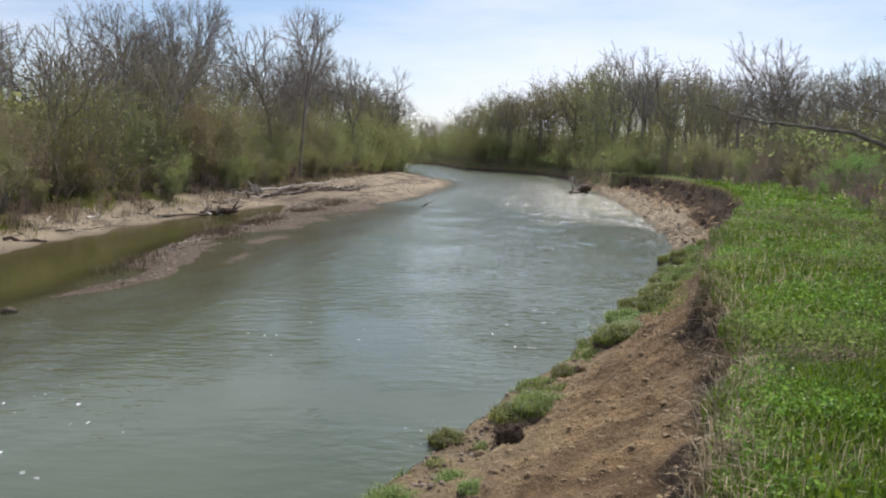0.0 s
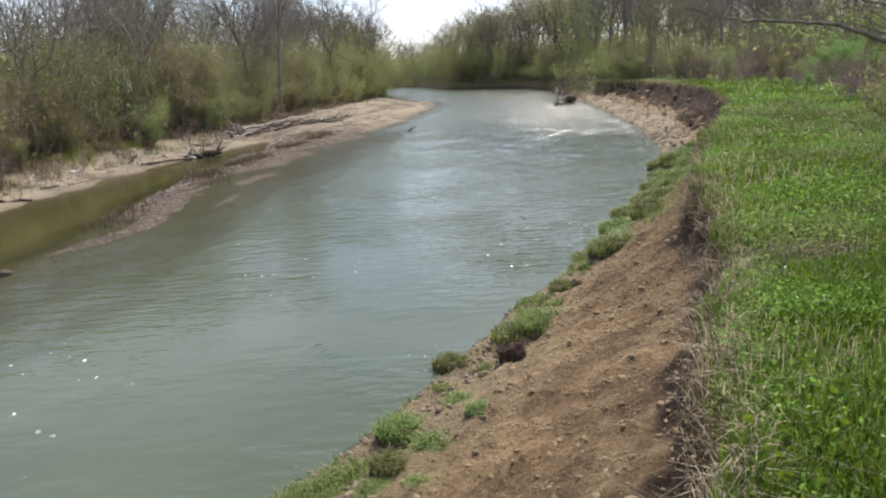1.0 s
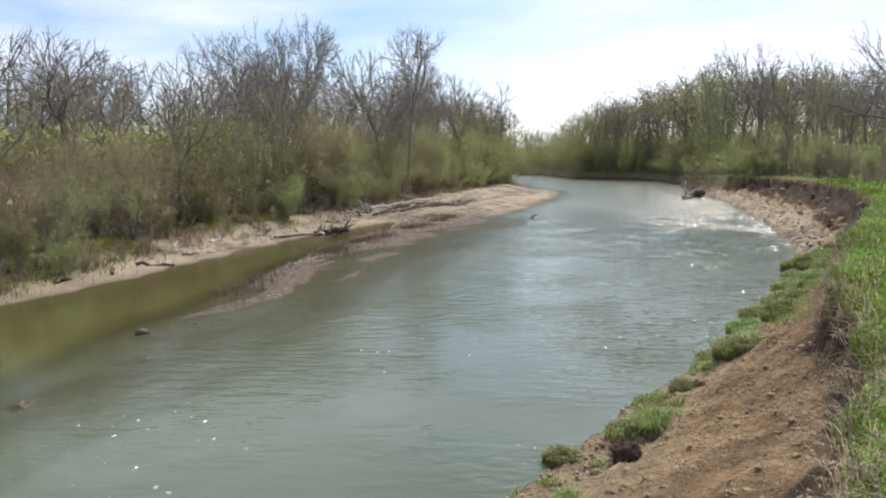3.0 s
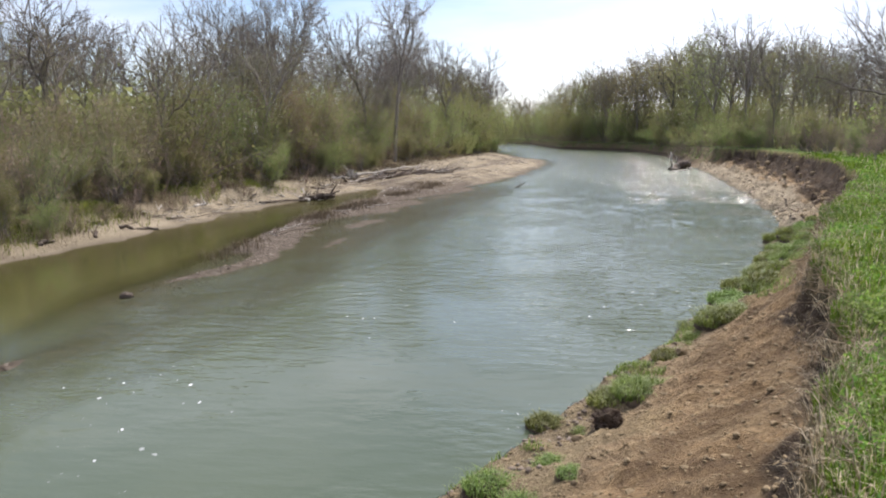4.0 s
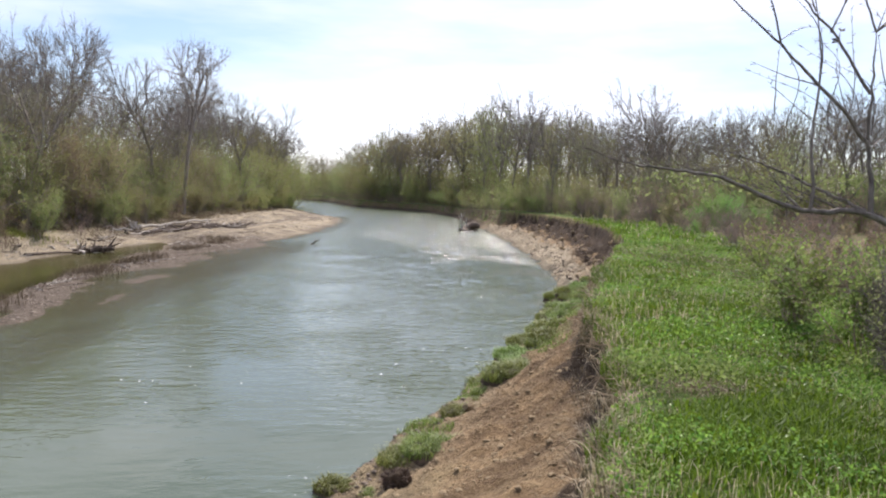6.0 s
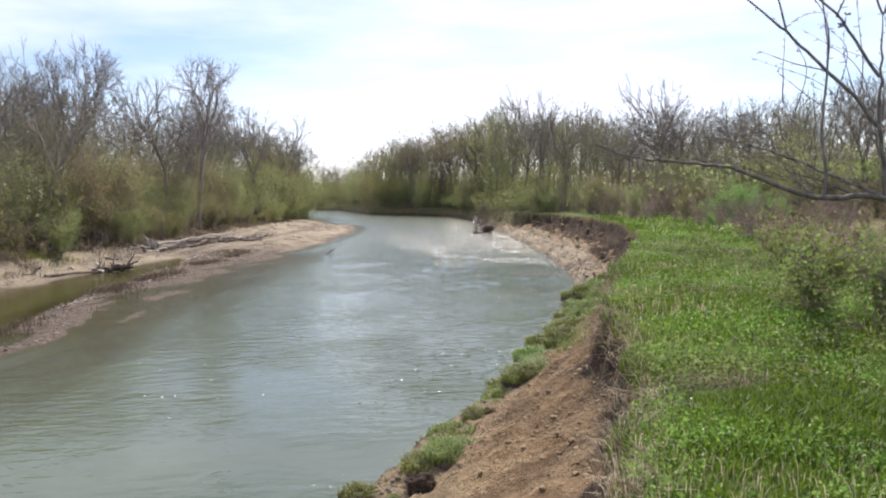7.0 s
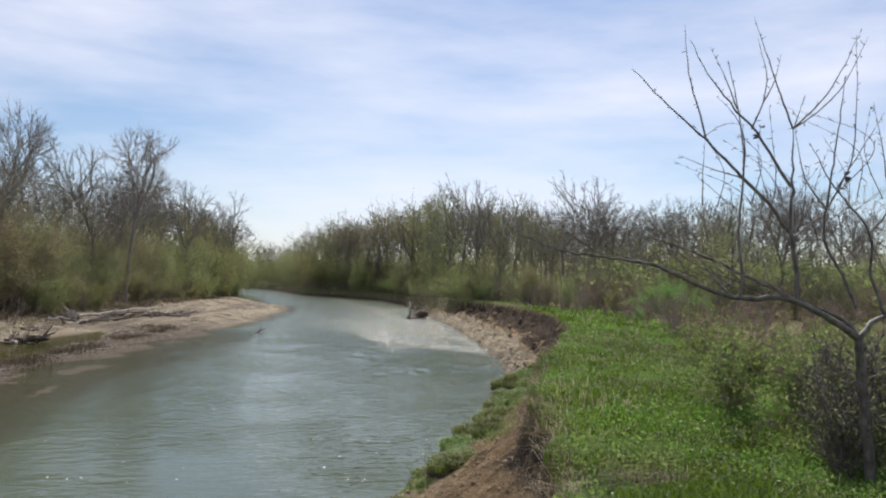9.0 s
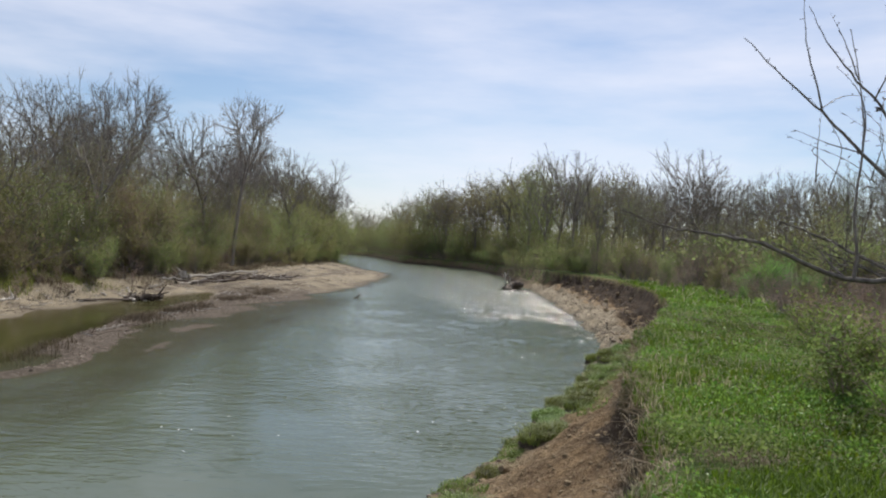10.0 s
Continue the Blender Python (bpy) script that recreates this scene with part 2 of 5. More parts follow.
    nt.links.new(remap(nt, a.outputs["Fac"], 0.02, 0.45, 0.4, 1.0), mx.inputs[0])
    nt.links.new(clear.outputs[0], mx.inputs[1])
    nt.links.new(b.outputs[0], mx.inputs[2])
    nt.links.new(mx.outputs[0], nt.nodes["Material Output"].inputs["Surface"])
    return m


GROUND, WATER = ground_material(), water_material()


# ---- mesh helpers ----
def fast_mesh(name, co, faces, mat, smooth=False):
    """A mesh from arrays: co (n, 3), faces (m, 3) or (m, 4)."""
    me = bpy.data.meshes.new(name)
    co, faces = np.asarray(co, np.float32), np.asarray(faces, np.int32)
    k = faces.shape[1]
    me.vertices.add(len(co))
    me.vertices.foreach_set("co", co.ravel())
    me.loops.add(faces.size)
    me.loops.foreach_set("vertex_index", faces.ravel())
    me.polygons.add(len(faces))
    me.polygons.foreach_set("loop_start", np.arange(0, faces.size, k, dtype=np.int32))
    me.polygons.foreach_set("use_smooth", np.full(len(faces), smooth))
    me.update(calc_edges=True)
    me.materials.append(mat)
    return me


def child(name, me, parent, label=""):
    ob = new(name, me)
    ob.parent = parent
    return tagged(ob, label) if label else ob


def unit(v):
    return v / np.maximum(np.linalg.norm(v, axis=-1, keepdims=True), 1e-9)


def tubes(segs, sides):
    """Tapered prisms, one for each segment (p0, p1, r0, r1)."""
    p0 = np.array([s[0] for s in segs], float)
    p1 = np.array([s[1] for s in segs], float)
    r0 = np.array([s[2] for s in segs], float)[:, None, None]
    r1 = np.array([s[3] for s in segs], float)[:, None, None]
    d = unit(p1 - p0)
    ref = np.where(np.abs(d[:, 2:3]) > 0.9, np.array([[1.0, 0, 0]]), np.array([[0, 0, 1.0]]))
    a = unit(np.cross(d, ref))
    b = np.cross(d, a)
    ang = np.arange(sides) * 2 * np.pi / sides
    ring = np.cos(ang)[None, :, None] * a[:, None] + np.sin(ang)[None, :, None] * b[:, None]
    co = np.concatenate([p0[:, None] + ring * r0, p1[:, None] + ring * r1], 1).reshape(-1, 3)
    base = (np.arange(len(segs)) * 2 * sides)[:, None]
    i = np.arange(sides)[None]
    j = (i + 1) % sides
    faces = np.stack([base + i, base + j, base + sides + j, base + sides + i], -1).reshape(-1, 4)
    return co, faces


def hose(pts, rad, sides):
    """One continuous tapered limb through the points."""
    pts, rad = np.array(pts, float), np.array(rad, float)
    d = unit(np.gradient(pts, axis=0))
    ref = np.array([0.31, 0.95, 0.05])
    a = unit(np.cross(d, ref))
    b = np.cross(d, a)
    ang = np.arange(sides) * 2 * np.pi / sides
    ring = np.cos(ang)[None, :, None] * a[:, None] + np.sin(ang)[None, :, None] * b[:, None]
    co = (pts[:, None] + ring * rad[:, None, None]).reshape(-1, 3)
    base = (np.arange(len(pts) - 1) * sides)[:, None]
    i = np.arange(sides)[None]
    j = (i + 1) % sides
    return co, np.stack([base + i, base + j, base + sides + j, base + sides + i], -1).reshape(-1, 4)


def slivers(p, d, length, width, rng):
    """Thin triangles: twigs and blades from p along d."""
    n = len(p)
    side = unit(np.cross(d, rng.normal(size=(n, 3)))) * np.reshape(width, (-1, 1)) / 2
    tip = p + d * np.reshape(length, (-1, 1))
    co = np.stack([p - side, p + side, tip], 1).reshape(-1, 3)
    return co, np.arange(3 * n).reshape(-1, 3)


def leaf_flakes(p, size, rng):
    """Far leaves, one triangle each."""
    n = len(p)
    d = unit(rng.normal(size=(n, 3)))
    side = unit(np.cross(d, rng.normal(size=(n, 3)))) * np.reshape(size, (-1, 1)) * 0.42
    co = np.stack([p - side, p + side, p + d * np.reshape(size, (-1, 1))], 1)
    return co.reshape(-1, 3), np.arange(3 * n).reshape(-1, 3)


def leaf_tris(p, size, rng):
    """Small leaves as kite-shaped pairs of triangles, turned at random."""
    n = len(p)
    d = unit(rng.normal(size=(n, 3)) + [0, 0, 0.25])
    side = unit(np.cross(d, rng.normal(size=(n, 3))))
    s = np.reshape(size, (-1, 1))
    lift = np.cross(d, side) * s * 0.12
    co = np.stack([p, p + d * s * 0.55 + side * s * 0.32 + lift, p + d * s, p + d * s * 0.55 - side * s * 0.32 + lift], 1)
    return co.reshape(-1, 3), np.arange(4 * n).reshape(-1, 4)


def grow(rng, p, d, length, r, level, segs, rules):
    """A limb and what grows on it. rules[level]: pieces, wobble, lift, first piece with shoots, shoots a piece, angle, share of length."""
    n, wob, lift, begin, shoots, angle, share = rules[level]
    for i in range(n):
        d = unit(d + rng.normal(size=3) * wob + np.array([0, 0, lift]))
        q = p + d * (length / n)
        ra, rb = r * (1 - 0.8 * i / n), r * (1 - 0.8 * (i + 1) / n)
        segs[level].append((p, q, ra, rb))
        if level + 1 < len(rules) and i >= begin:
            for _ in range(shoots if isinstance(shoots, int) else (rng.random() < shoots % 1) + int(shoots)):
                side = unit(np.cross(d, rng.normal(size=3)))
                a = radians(angle * rng.uniform(0.7, 1.3))
                grow(rng, p + (q - p) * rng.random(), d * math.cos(a) + side * math.sin(a),
                     length * share * rng.uniform(0.7, 1.2) * (1 - 0.35 * i / n), max(ra * 0.6, 0.006), level + 1, segs, rules)
        p = q


def along(segs, per, rng, spread):
    """Points and directions scattered along limbs."""
    p0, p1 = np.array([s[0] for s in segs]), np.array([s[1] for s in segs])
    k = np.repeat(np.arange(len(segs)), per)
    p = p0[k] + (p1 - p0)[k] * rng.random((len(k), 1))
    d = unit(unit(p1 - p0)[k] + rng.normal(size=(len(k), 3)) * spread)
    return p, d


def tree(seed, height, width, twig=None, twigs=4, leaf=None, leaves=0, leaf_size=0.1, lean=(0, 0), name="tree", stems=1, thick=1.0, fork=0.3, order=5):
    """A tree of that height and crown width: a trunk that forks again and again into bowed limbs and fine twigs, with or without young leaves."""
    rng = np.random.default_rng(seed)
    wood, branches, sprays = [], [], []

    def limb(p, d, length, r, depth):
        n = 4 if depth < 2 else 3 if depth < order else 2
        bend = rng.normal(size=3) * (0.05 if depth else 0.012)
        for i in range(n):
            d = unit(d + bend + rng.normal(size=3) * (0.08 if depth else 0.03) + np.array([0, 0, 0.035 if depth else 0.0]))
            q = p + d * (length / n)
            (wood if depth < 2 else branches).append((p, q, r * (1 - 0.3 * i / n), r * (1 - 0.3 * (i + 1) / n)))
            if depth >= order - 2:
                sprays.append((p, q))
            if 0 < depth < order - 1 and rng.random() < 0.4:
                side = unit(np.cross(d, rng.normal(size=3)))
                limb(q, unit(d * 0.65 + side * 0.75), length * 0.6, r * 0.4, min(depth + 2, order))
            p = q
        if depth < order:
            count = 3 if depth == 0 or rng.random() < 0.25 else 2
            turn = rng.uniform(0, 2 * math.pi)
            across = unit(np.cross(d, np.array([0.3, 0.9, 0.1])))
            other = np.cross(d, across)
            for j in range(count):
                a = turn + j * 2 * math.pi / count + rng.normal() * 0.25
                b = radians(rng.uniform(20, 44))
                limb(p, d * math.cos(b) + (across * math.cos(a) + other * math.sin(a)) * math.sin(b),
                     (0.27 * (1 - fork) if depth == 0 else length) * rng.uniform(0.68, 0.92), r * (0.7 if count == 2 else 0.6), depth + 1)

    for k in range(stems):
        slant = rng.normal(size=2) * (0.16 if stems > 1 else 0.03) + lean
        limb(np.array([slant[0] * 0.12, slant[1] * 0.12, -0.03]), unit(np.array([slant[0], slant[1], 1.0])), fork * rng.uniform(0.85, 1.15), 0.0135 * thick / stems**0.3, 0)
    ends = np.array([b[1] for b in branches])
    grow_up = height / ends[:, 2].max()
    spread = width / 2 / np.percentile(np.linalg.norm(ends[:, :2] - ends[:, :2].mean(0), axis=1), 97)
    size = np.array([spread, spread, grow_up])

    def sized(segs, least):
        return [(p * size, q * size, max(a * height, least), max(b * height, least)) for p, q, a, b in segs]

    body = tagged(new(name), "", "tree")
    co, f = tubes(sized(wood, 0.02), 6)
    co2, f2 = tubes(sized(branches, 0.009), 3)
    child("trunk", fast_mesh("trunk", np.concatenate([co, co2]), np.concatenate([f, f2 + len(co)]), BARK, True), body)
    p, q = np.array([a for a, _ in sprays]) * size, np.array([b for _, b in sprays]) * size
    k = np.repeat(np.arange(len(p)), twigs)
    at = p[k] + (q - p)[k] * rng.random((len(k), 1))
    co, f = slivers(at, unit(unit(q - p)[k] + rng.normal(size=(len(k), 3)) * 0.55), rng.uniform(0.02, 0.06, len(k)) * height, 0.0015 * height, rng)
    child("twig_crown", fast_mesh("twig_crown", co, f, twig or TWIG), body)
    if leaf:
        k = np.repeat(np.arange(len(p)), leaves)
        at = p[k] + (q - p)[k] * rng.random((len(k), 1)) + rng.normal(size=(len(k), 3)) * height * 0.03
        # young leaf also hangs low round the trunk
        low = rng.random(len(k)) < 0.4
        at[low, 2] *= rng.uniform(0.2, 0.9, low.sum())
        co, f = leaf_flakes(at, rng.uniform(0.6, 1.3, len(at)) * leaf_size, rng)
        child("foliage", fast_mesh("foliage", co, f, leaf), body)
    return body


def shrub(seed, height, stems, leaf=None, leaves=6, leaf_size=0.09, twig=None, twigs=3, open_angle=0.35, name="shrub", width=0.016, far=False):
    """A many-stemmed shrub with fine twigs and, if leaf is given, small leaves."""
    rng = np.random.default_rng(seed)
    rules = [(5, 0.1, 0.04, 1, 1.6, 32, 0.5), (3, 0.16, 0.05, 0, 1.6, 40, 0.5), (2, 0.2, 0.03, 9, 0, 40, 0.5)]
    segs = [[], [], []]
    for _ in range(stems):
        a, o = rng.uniform(0, 2 * math.pi), rng.normal() * open_angle
        d = unit(np.array([math.cos(a) * o, math.sin(a) * o, 1.0]))
        grow(rng, np.array([math.cos(a), math.sin(a), 0]) * rng.random() * 0.09 * height + [0, 0, -0.05], d, height * rng.uniform(0.65, 1.0), 0.009 * height, 0, segs, rules)
    top = tagged(new(name), "", "shrub")
    co, f = tubes(segs[0], 5)
    co2, f2 = tubes(segs[1] + (segs[2] if height < 2 and not far else []), 3)
    child("trunk", fast_mesh("trunk", np.concatenate([co, co2]), np.concatenate([f, f2 + len(co)]), twig or BARK, True), top)
    p, d = along(segs[1] + segs[2], twigs, rng, 1.1)
    co, f = slivers(p, d, rng.uniform(0.2, 0.5, len(p)) * height / 5, width * height / 5, rng)
    child("twig_crown", fast_mesh("twig_crown", co, f, twig or BRUSH), top)
    if leaf:
        p, d = along(segs[1] + segs[2], leaves, rng, 0.5)
        p = p + rng.normal(size=p.shape) * height * 0.06
        co, f = (leaf_tris if height < 2 and not far else leaf_flakes)(p, rng.uniform(0.6, 1.3, len(p)) * leaf_size, rng)
        child("foliage", fast_mesh("foliage", co, f, leaf), top)
    return top


def drop(ob):
    """Take a pattern away once it has been copied."""
    for o in (*ob.children_recursive, ob):
        bpy.data.objects.remove(o)


# ---- plan of the river: x of each line, by y ----
def line(*pairs):
    ys, xs = [p[0] for p in pairs], [p[1] for p in pairs]
    return lambda y: np.interp(y, ys, xs)


right_water = line((-60, -16), (-20, -9), (0, -4.2), (6.5, -1.54), (7.9, -0.66), (9.4, 0.08), (10.9, 0.8), (13.1, 2.0), (14.7, 2.7), (18.6, 4.7), (22.5, 5.9),
                   (26.9, 7.7), (31.3, 9.3), (35.6, 10), (45, 11.6), (58, 13.1), (69.5, 14.5), (80, 15.2), (120, 18.4), (144, 18), (161, 13), (179, 4.2), (249, -3.1), (330, -30), (500, -120))
right_edge = line((-60, -10), (-20, -5), (-3, -2.3), (0, -0.8), (1.5, 0.25), (2.7, 1.03), (3.6, 1.46), (5.2, 2.0), (7.9, 2.92), (11.2, 3.8), (15, 5.3), (19, 6.9), (23, 8.8),
                  (28, 10.7), (33.5, 12.9), (42.7, 15.5), (57.8, 18.4), (70, 19.2), (80, 17.6), (120, 19.8), (144, 19.4), (161, 14.4), (179, 5.6), (249, -1.7), (330, -28), (500, -118))
left_water = line((-60, -22), (0, -17), (10, -16.2), (19.8, -15.4), (24.3, -14.6), (34, -14.1), (38, -13.3), (44, -12.2), (52, -11.2), (60, -10.4), (114, -10), (150, -13), (250, -25), (330, -50), (500, -140))
bar_edge = line((-60, -9), (10, -8.6), (16, -8.4), (22, -8.3), (27, -8.3), (33, -7.8), (42, -6.7), (52, -5.0), (62.7, -2.9), (68, -1.8), (85, 0.0), (99.6, 1.1), (106, 0),
                (114, -2.5), (132, -5.5), (150, -9.4), (200, -12), (250, -17), (330, -44), (500, -135))


left_front = line((-20, -19.5), (20, -17.3), (30, -17.5), (40, -16.6), (52, -15.2), (63, -13.9), (80, -12.9), (106, -11), (138, -8.4), (165, -9.5), (200, -13), (260, -24), (330, -55))


def wave(x, y, scale, seed):
    """A smooth, cheap relief about -1 to 1."""
    rng = np.random.default_rng(seed)
    z = np.zeros_like(x)
    for k in range(9):
        f = scale * rng.uniform(0.6, 2.2)
        a, ph = rng.uniform(0, 2 * math.pi), rng.uniform(0, 2 * math.pi, 2)
        u, v = x * math.cos(a) + y * math.sin(a), -x * math.sin(a) + y * math.cos(a)
        z = z + np.sin(u * f + ph[0] + 1.7 * np.sin(v * f * 0.7 + ph[1]))
    return z / 4.5


def smooth(lo, hi, v):
    t = np.clip((v - lo) / (hi - lo), 0, 1)
    return t * t * (3 - 2 * t)


def relief(x, y):
    """The ground's height and what covers it, for arrays x and y."""
    jag = (wave(x, y, 1.5, 3) * 0.16 + wave(x, y, 6.0, 2) * 0.06) * smooth(92, 40, y) + wave(x, y, 0.4, 4) * 0.2 * smooth(200, 80, y)
    re, rw = right_edge(y) + jag * 0.7, right_water(y) + jag * 0.5
    u = (re - x) / np.maximum(re - rw, 0.5)
    top = 2.0 - 0.6 * smooth(75, 130, y)
    bluff = smooth(22, 32, y) * (1 - smooth(76, 84, y))
    u = u + bluff * smooth(0.0, 0.1, u) * smooth(1.0, 0.6, u) * (0.1 * wave(x, y, 0.9, 28) + 0.05 * wave(x, y, 2.6, 29))
    near = np.interp(u, [0, 0.012, 0.05, 0.12, 0.4, 0.65, 0.8, 0.93, 1.0], [1, 0.94, 0.66, 0.58, 0.36, 0.18, 0.09, 0.04, 0.0])
    tall = np.interp(u, [0, 0.015, 0.1, 0.3, 0.6, 1.0], [1, 0.95, 0.52, 0.36, 0.2, 0.0])
    far = np.interp(u, [0, 0.1, 0.35, 0.8, 1.0], [1, 0.9, 0.35, 0.15, 0.0])
    dist = smooth(76, 90, y)
    prof = (near * (1 - bluff) + tall * bluff) * (1 - dist) + far * dist
    rough = (wave(x, y, 5.0, 5) * 0.045 + wave(x, y, 13.0, 6) * 0.026 + wave(x, y, 1.7, 7) * 0.06) * (1 - dist)
    rill = (wave(0.25 * x, y + 0.3 * x, 7.0, 30) * 0.022 + wave(0.3 * x, y + 0.3 * x, 2.5, 31) * 0.04) * (1 - dist)
    rough = rough + rill
    on_slope = smooth(0.0, 0.1, u) * (1 - smooth(0.9, 1.1, u))
    right = np.where(u < 1, top * prof + rough * on_slope * (1 + bluff * 3.0), -np.minimum((rw - x) * 1.6, 1.3))
    right = right + np.where(u <= 0, wave(x, y, 0.8, 8) * 0.04 + wave(x, y, 0.2, 9) * 0.06 * smooth(0, -3, u), 0)
    # left land
    lw = left_water(y) + wave(x, y, 0.5, 11) * 0.35 + wave(x, y, 2.0, 12) * 0.1
    b = lw - x
    left = np.interp(b, [-12, -3, 0, 1.2, 2.4, 3.2, 6, 40], [-1.6, -0.6, 0, 0.16, 0.34, 0.75, 1.1, 1.6]) + wave(x, y, 1.0, 13) * 0.05
    # gravel bar and its spit
    be = bar_edge(y) + wave(x, y, 0.35, 14) * 0.4 + wave(x, y, 1.3, 15) * 0.12
    c = be - x
    crest = np.interp(y, [-60, 8, 16, 22, 27, 33, 42, 50, 60, 80, 100, 150], [-0.6, -0.3, -0.1, -0.05, 0.03, 0.06, 0.1, 0.18, 0.35, 0.5, 0.4, 0.5])
    back = np.interp(y, [0, 22, 30, 40, 50, 58, 62], [1.2, 1.3, 1.7, 2.3, 4.0, 9, 5000])
    shelf = np.interp(c, [-12, -5, -2.6, -1.0, 0, 1.0, 3.5], [-1.4, -0.45, -0.12, -0.04, 0.0, 1.0, 1.0])
    spit = np.where(c < 0, shelf + np.minimum(crest, 0), crest * np.clip(c / np.interp(y, [30, 60, 90], [0.7, 2.0, 5.0]), -1, 1))
    spit = np.where(c > back, np.minimum(spit, crest) - (c - back) * 0.32, spit)
    ribs = wave(c * 1.5 + 0.25 * y, y * 0.3, 1.0, 47)
    spit = spit + 0.13 * ribs * smooth(66, 52, y) * smooth(-4.5, -1.0, c) * smooth(back + 0.5, back - 0.5, c)
    spit = spit + 0.05 * wave(c * 1.6, y * 0.22, 0.8, 48) * smooth(60, 70, y) * smooth(0, 3, c)
    spit = spit + np.where(y > 55, np.interp(c, [5, 12, 16], [0, 0.25, 0.75]), 0) + wave(x, y, 1.6, 16) * 0.03 + wave(x, y, 5.0, 17) * 0.012
    bank = np.maximum(np.maximum(left, spit), -1.4)
    z = np.maximum(right, bank)
    is_right = x > (rw + be) / 2
    grassy = np.where(is_right, smooth(0.03, -0.02, u) * (1 - smooth(-0.5, 1.5, x - np.interp(y, [0, 8, 12, 16, 20, 30, 40, 60], [30, 11, 9, 10.5, 12, 16, 19.5, 23]) + 0.7 * wave(x, y, 0.5, 23))), 0)
    lower = is_right * smooth(0.55, 0.75, u + 0.25 * wave(x, y, 1.2, 20)) * (u < 1.05) * (1 - smooth(24, 29, y))
    mid_green = is_right * (u > 0.2) * (u < 1.05) * smooth(13.5, 16, y) * (1 - smooth(25, 29, y)) * smooth(-0.3, 0.4, wave(x, y, 1.1, 21) + 0.4)
    grassy = np.clip(grassy + lower * 0.1 + mid_green * 0.6, 0, 1)
    sandy = np.where(is_right, bluff * smooth(0.42, 0.7, u + 0.12 * wave(x, y, 1.5, 22)) * 0.8 + 0.45 * smooth(0.35, 0.85, u), 1.0)
    wooded = np.where(is_right, smooth(-0.5, 1.5, x - np.interp(y, [0, 8, 12, 16, 20, 30, 40, 60], [30, 11, 9, 10.5, 12, 16, 19.5, 23]) + 0.7 * wave(x, y, 0.5, 23)) * smooth(6, 10, y) + smooth(74, 82, y) * smooth(0.8, 0.2, u), smooth(-1.0, 0.4, left_front(y) - x + 0.6 * wave(x, y, 0.7, 24)))
    topsoil = np.where(is_right, (smooth(0.004, 0.02, u) * (1 - smooth(0.05 + 0.05 * bluff, 0.12 + 0.08 * bluff, u - (0.26 + 0.16 * wave(x, y, 0.9, 27)) * bluff + 0.05 * wave(x, y, 3.0, 25)))) + 0.35 * smooth(0.5, 0.15, u + 0.3 * wave(x, y, 2.0, 26)) * (u > 0.02) + dist * smooth(0.0, 0.5, u), 0)
    wet = smooth(0.1, -0.02, z) * 0.75
    drift = wave(c * 1.2, y * 0.16, 0.9, 49) + 0.5 * wave(x, y, 1.6, 50)
    gravel = np.where(is_right, 0, smooth(-4, -2, c) * smooth(back + 0.6, back, c) * smooth(62, 46, y + 6 * drift) + 0.75 * smooth(0.1, 0.7, drift) * (y > 30))
    return z, np.clip(grassy, 0, 1), np.clip(sandy, 0, 1), np.clip(wooded, 0, 1), np.clip(topsoil, 0, 1), wet, np.clip(gravel, 0, 1)


def height(x, y):
    return float(relief(np.array([float(x)]), np.array([float(y)]))[0][0])


def steps(*spans):
    out = [np.arange(a, b, s) for a, b, s in spans]
    return np.concatenate(out)


def sheet(name, xs, ys, z_of, mat):
    gx, gy = np.meshgrid(xs, ys)
    x, y = gx.ravel(), gy.ravel()
    z, layers = z_of(x, y)
    w = len(xs)
    i = (np.arange(len(ys) - 1)[:, None] * w + np.arange(w - 1)[None]).ravel()
    me = fast_mesh(name, np.stack([x, y, z], 1), np.stack([i, i + 1, i + w + 1, i + w], 1), mat, True)
    for key, values in layers.items():
        a = me.attributes.new(key, "FLOAT", "POINT")
        a.data.foreach_set("value", values.astype(np.float32))
    return new(name, me)


def ground_layers(x, y):
    z, grassy, sandy, wooded, topsoil, wet, gravel = relief(x, y)
    return z, dict(grassy=grassy, sandy=sandy, wooded=wooded, topsoil=topsoil, wet=wet, gravel=gravel)


gx = steps((-2000, -200, 300), (-200, -60, 14), (-60, -20, 1.0), (-20, -2, 0.4), (-2, 6, 0.07), (6, 20.5, 0.16), (20.5, 60, 1.2), (60, 200, 14), (200, 2001, 300))
gy = steps((-400, -30, 40), (-30, -6, 0.8), (-6, 2, 0.16), (2, 15, 0.09), (15, 40, 0.22), (40, 92, 0.5), (92, 138, 1.5), (138, 188, 0.6), (188, 280, 3), (280, 520, 20), (520, 3000, 400))
tagged(sheet("ground", gx, gy, ground_layers, GROUND), "grassy meadow, eroded brown earth bank, sand bars and woodland floor", "ground", kind="structure")


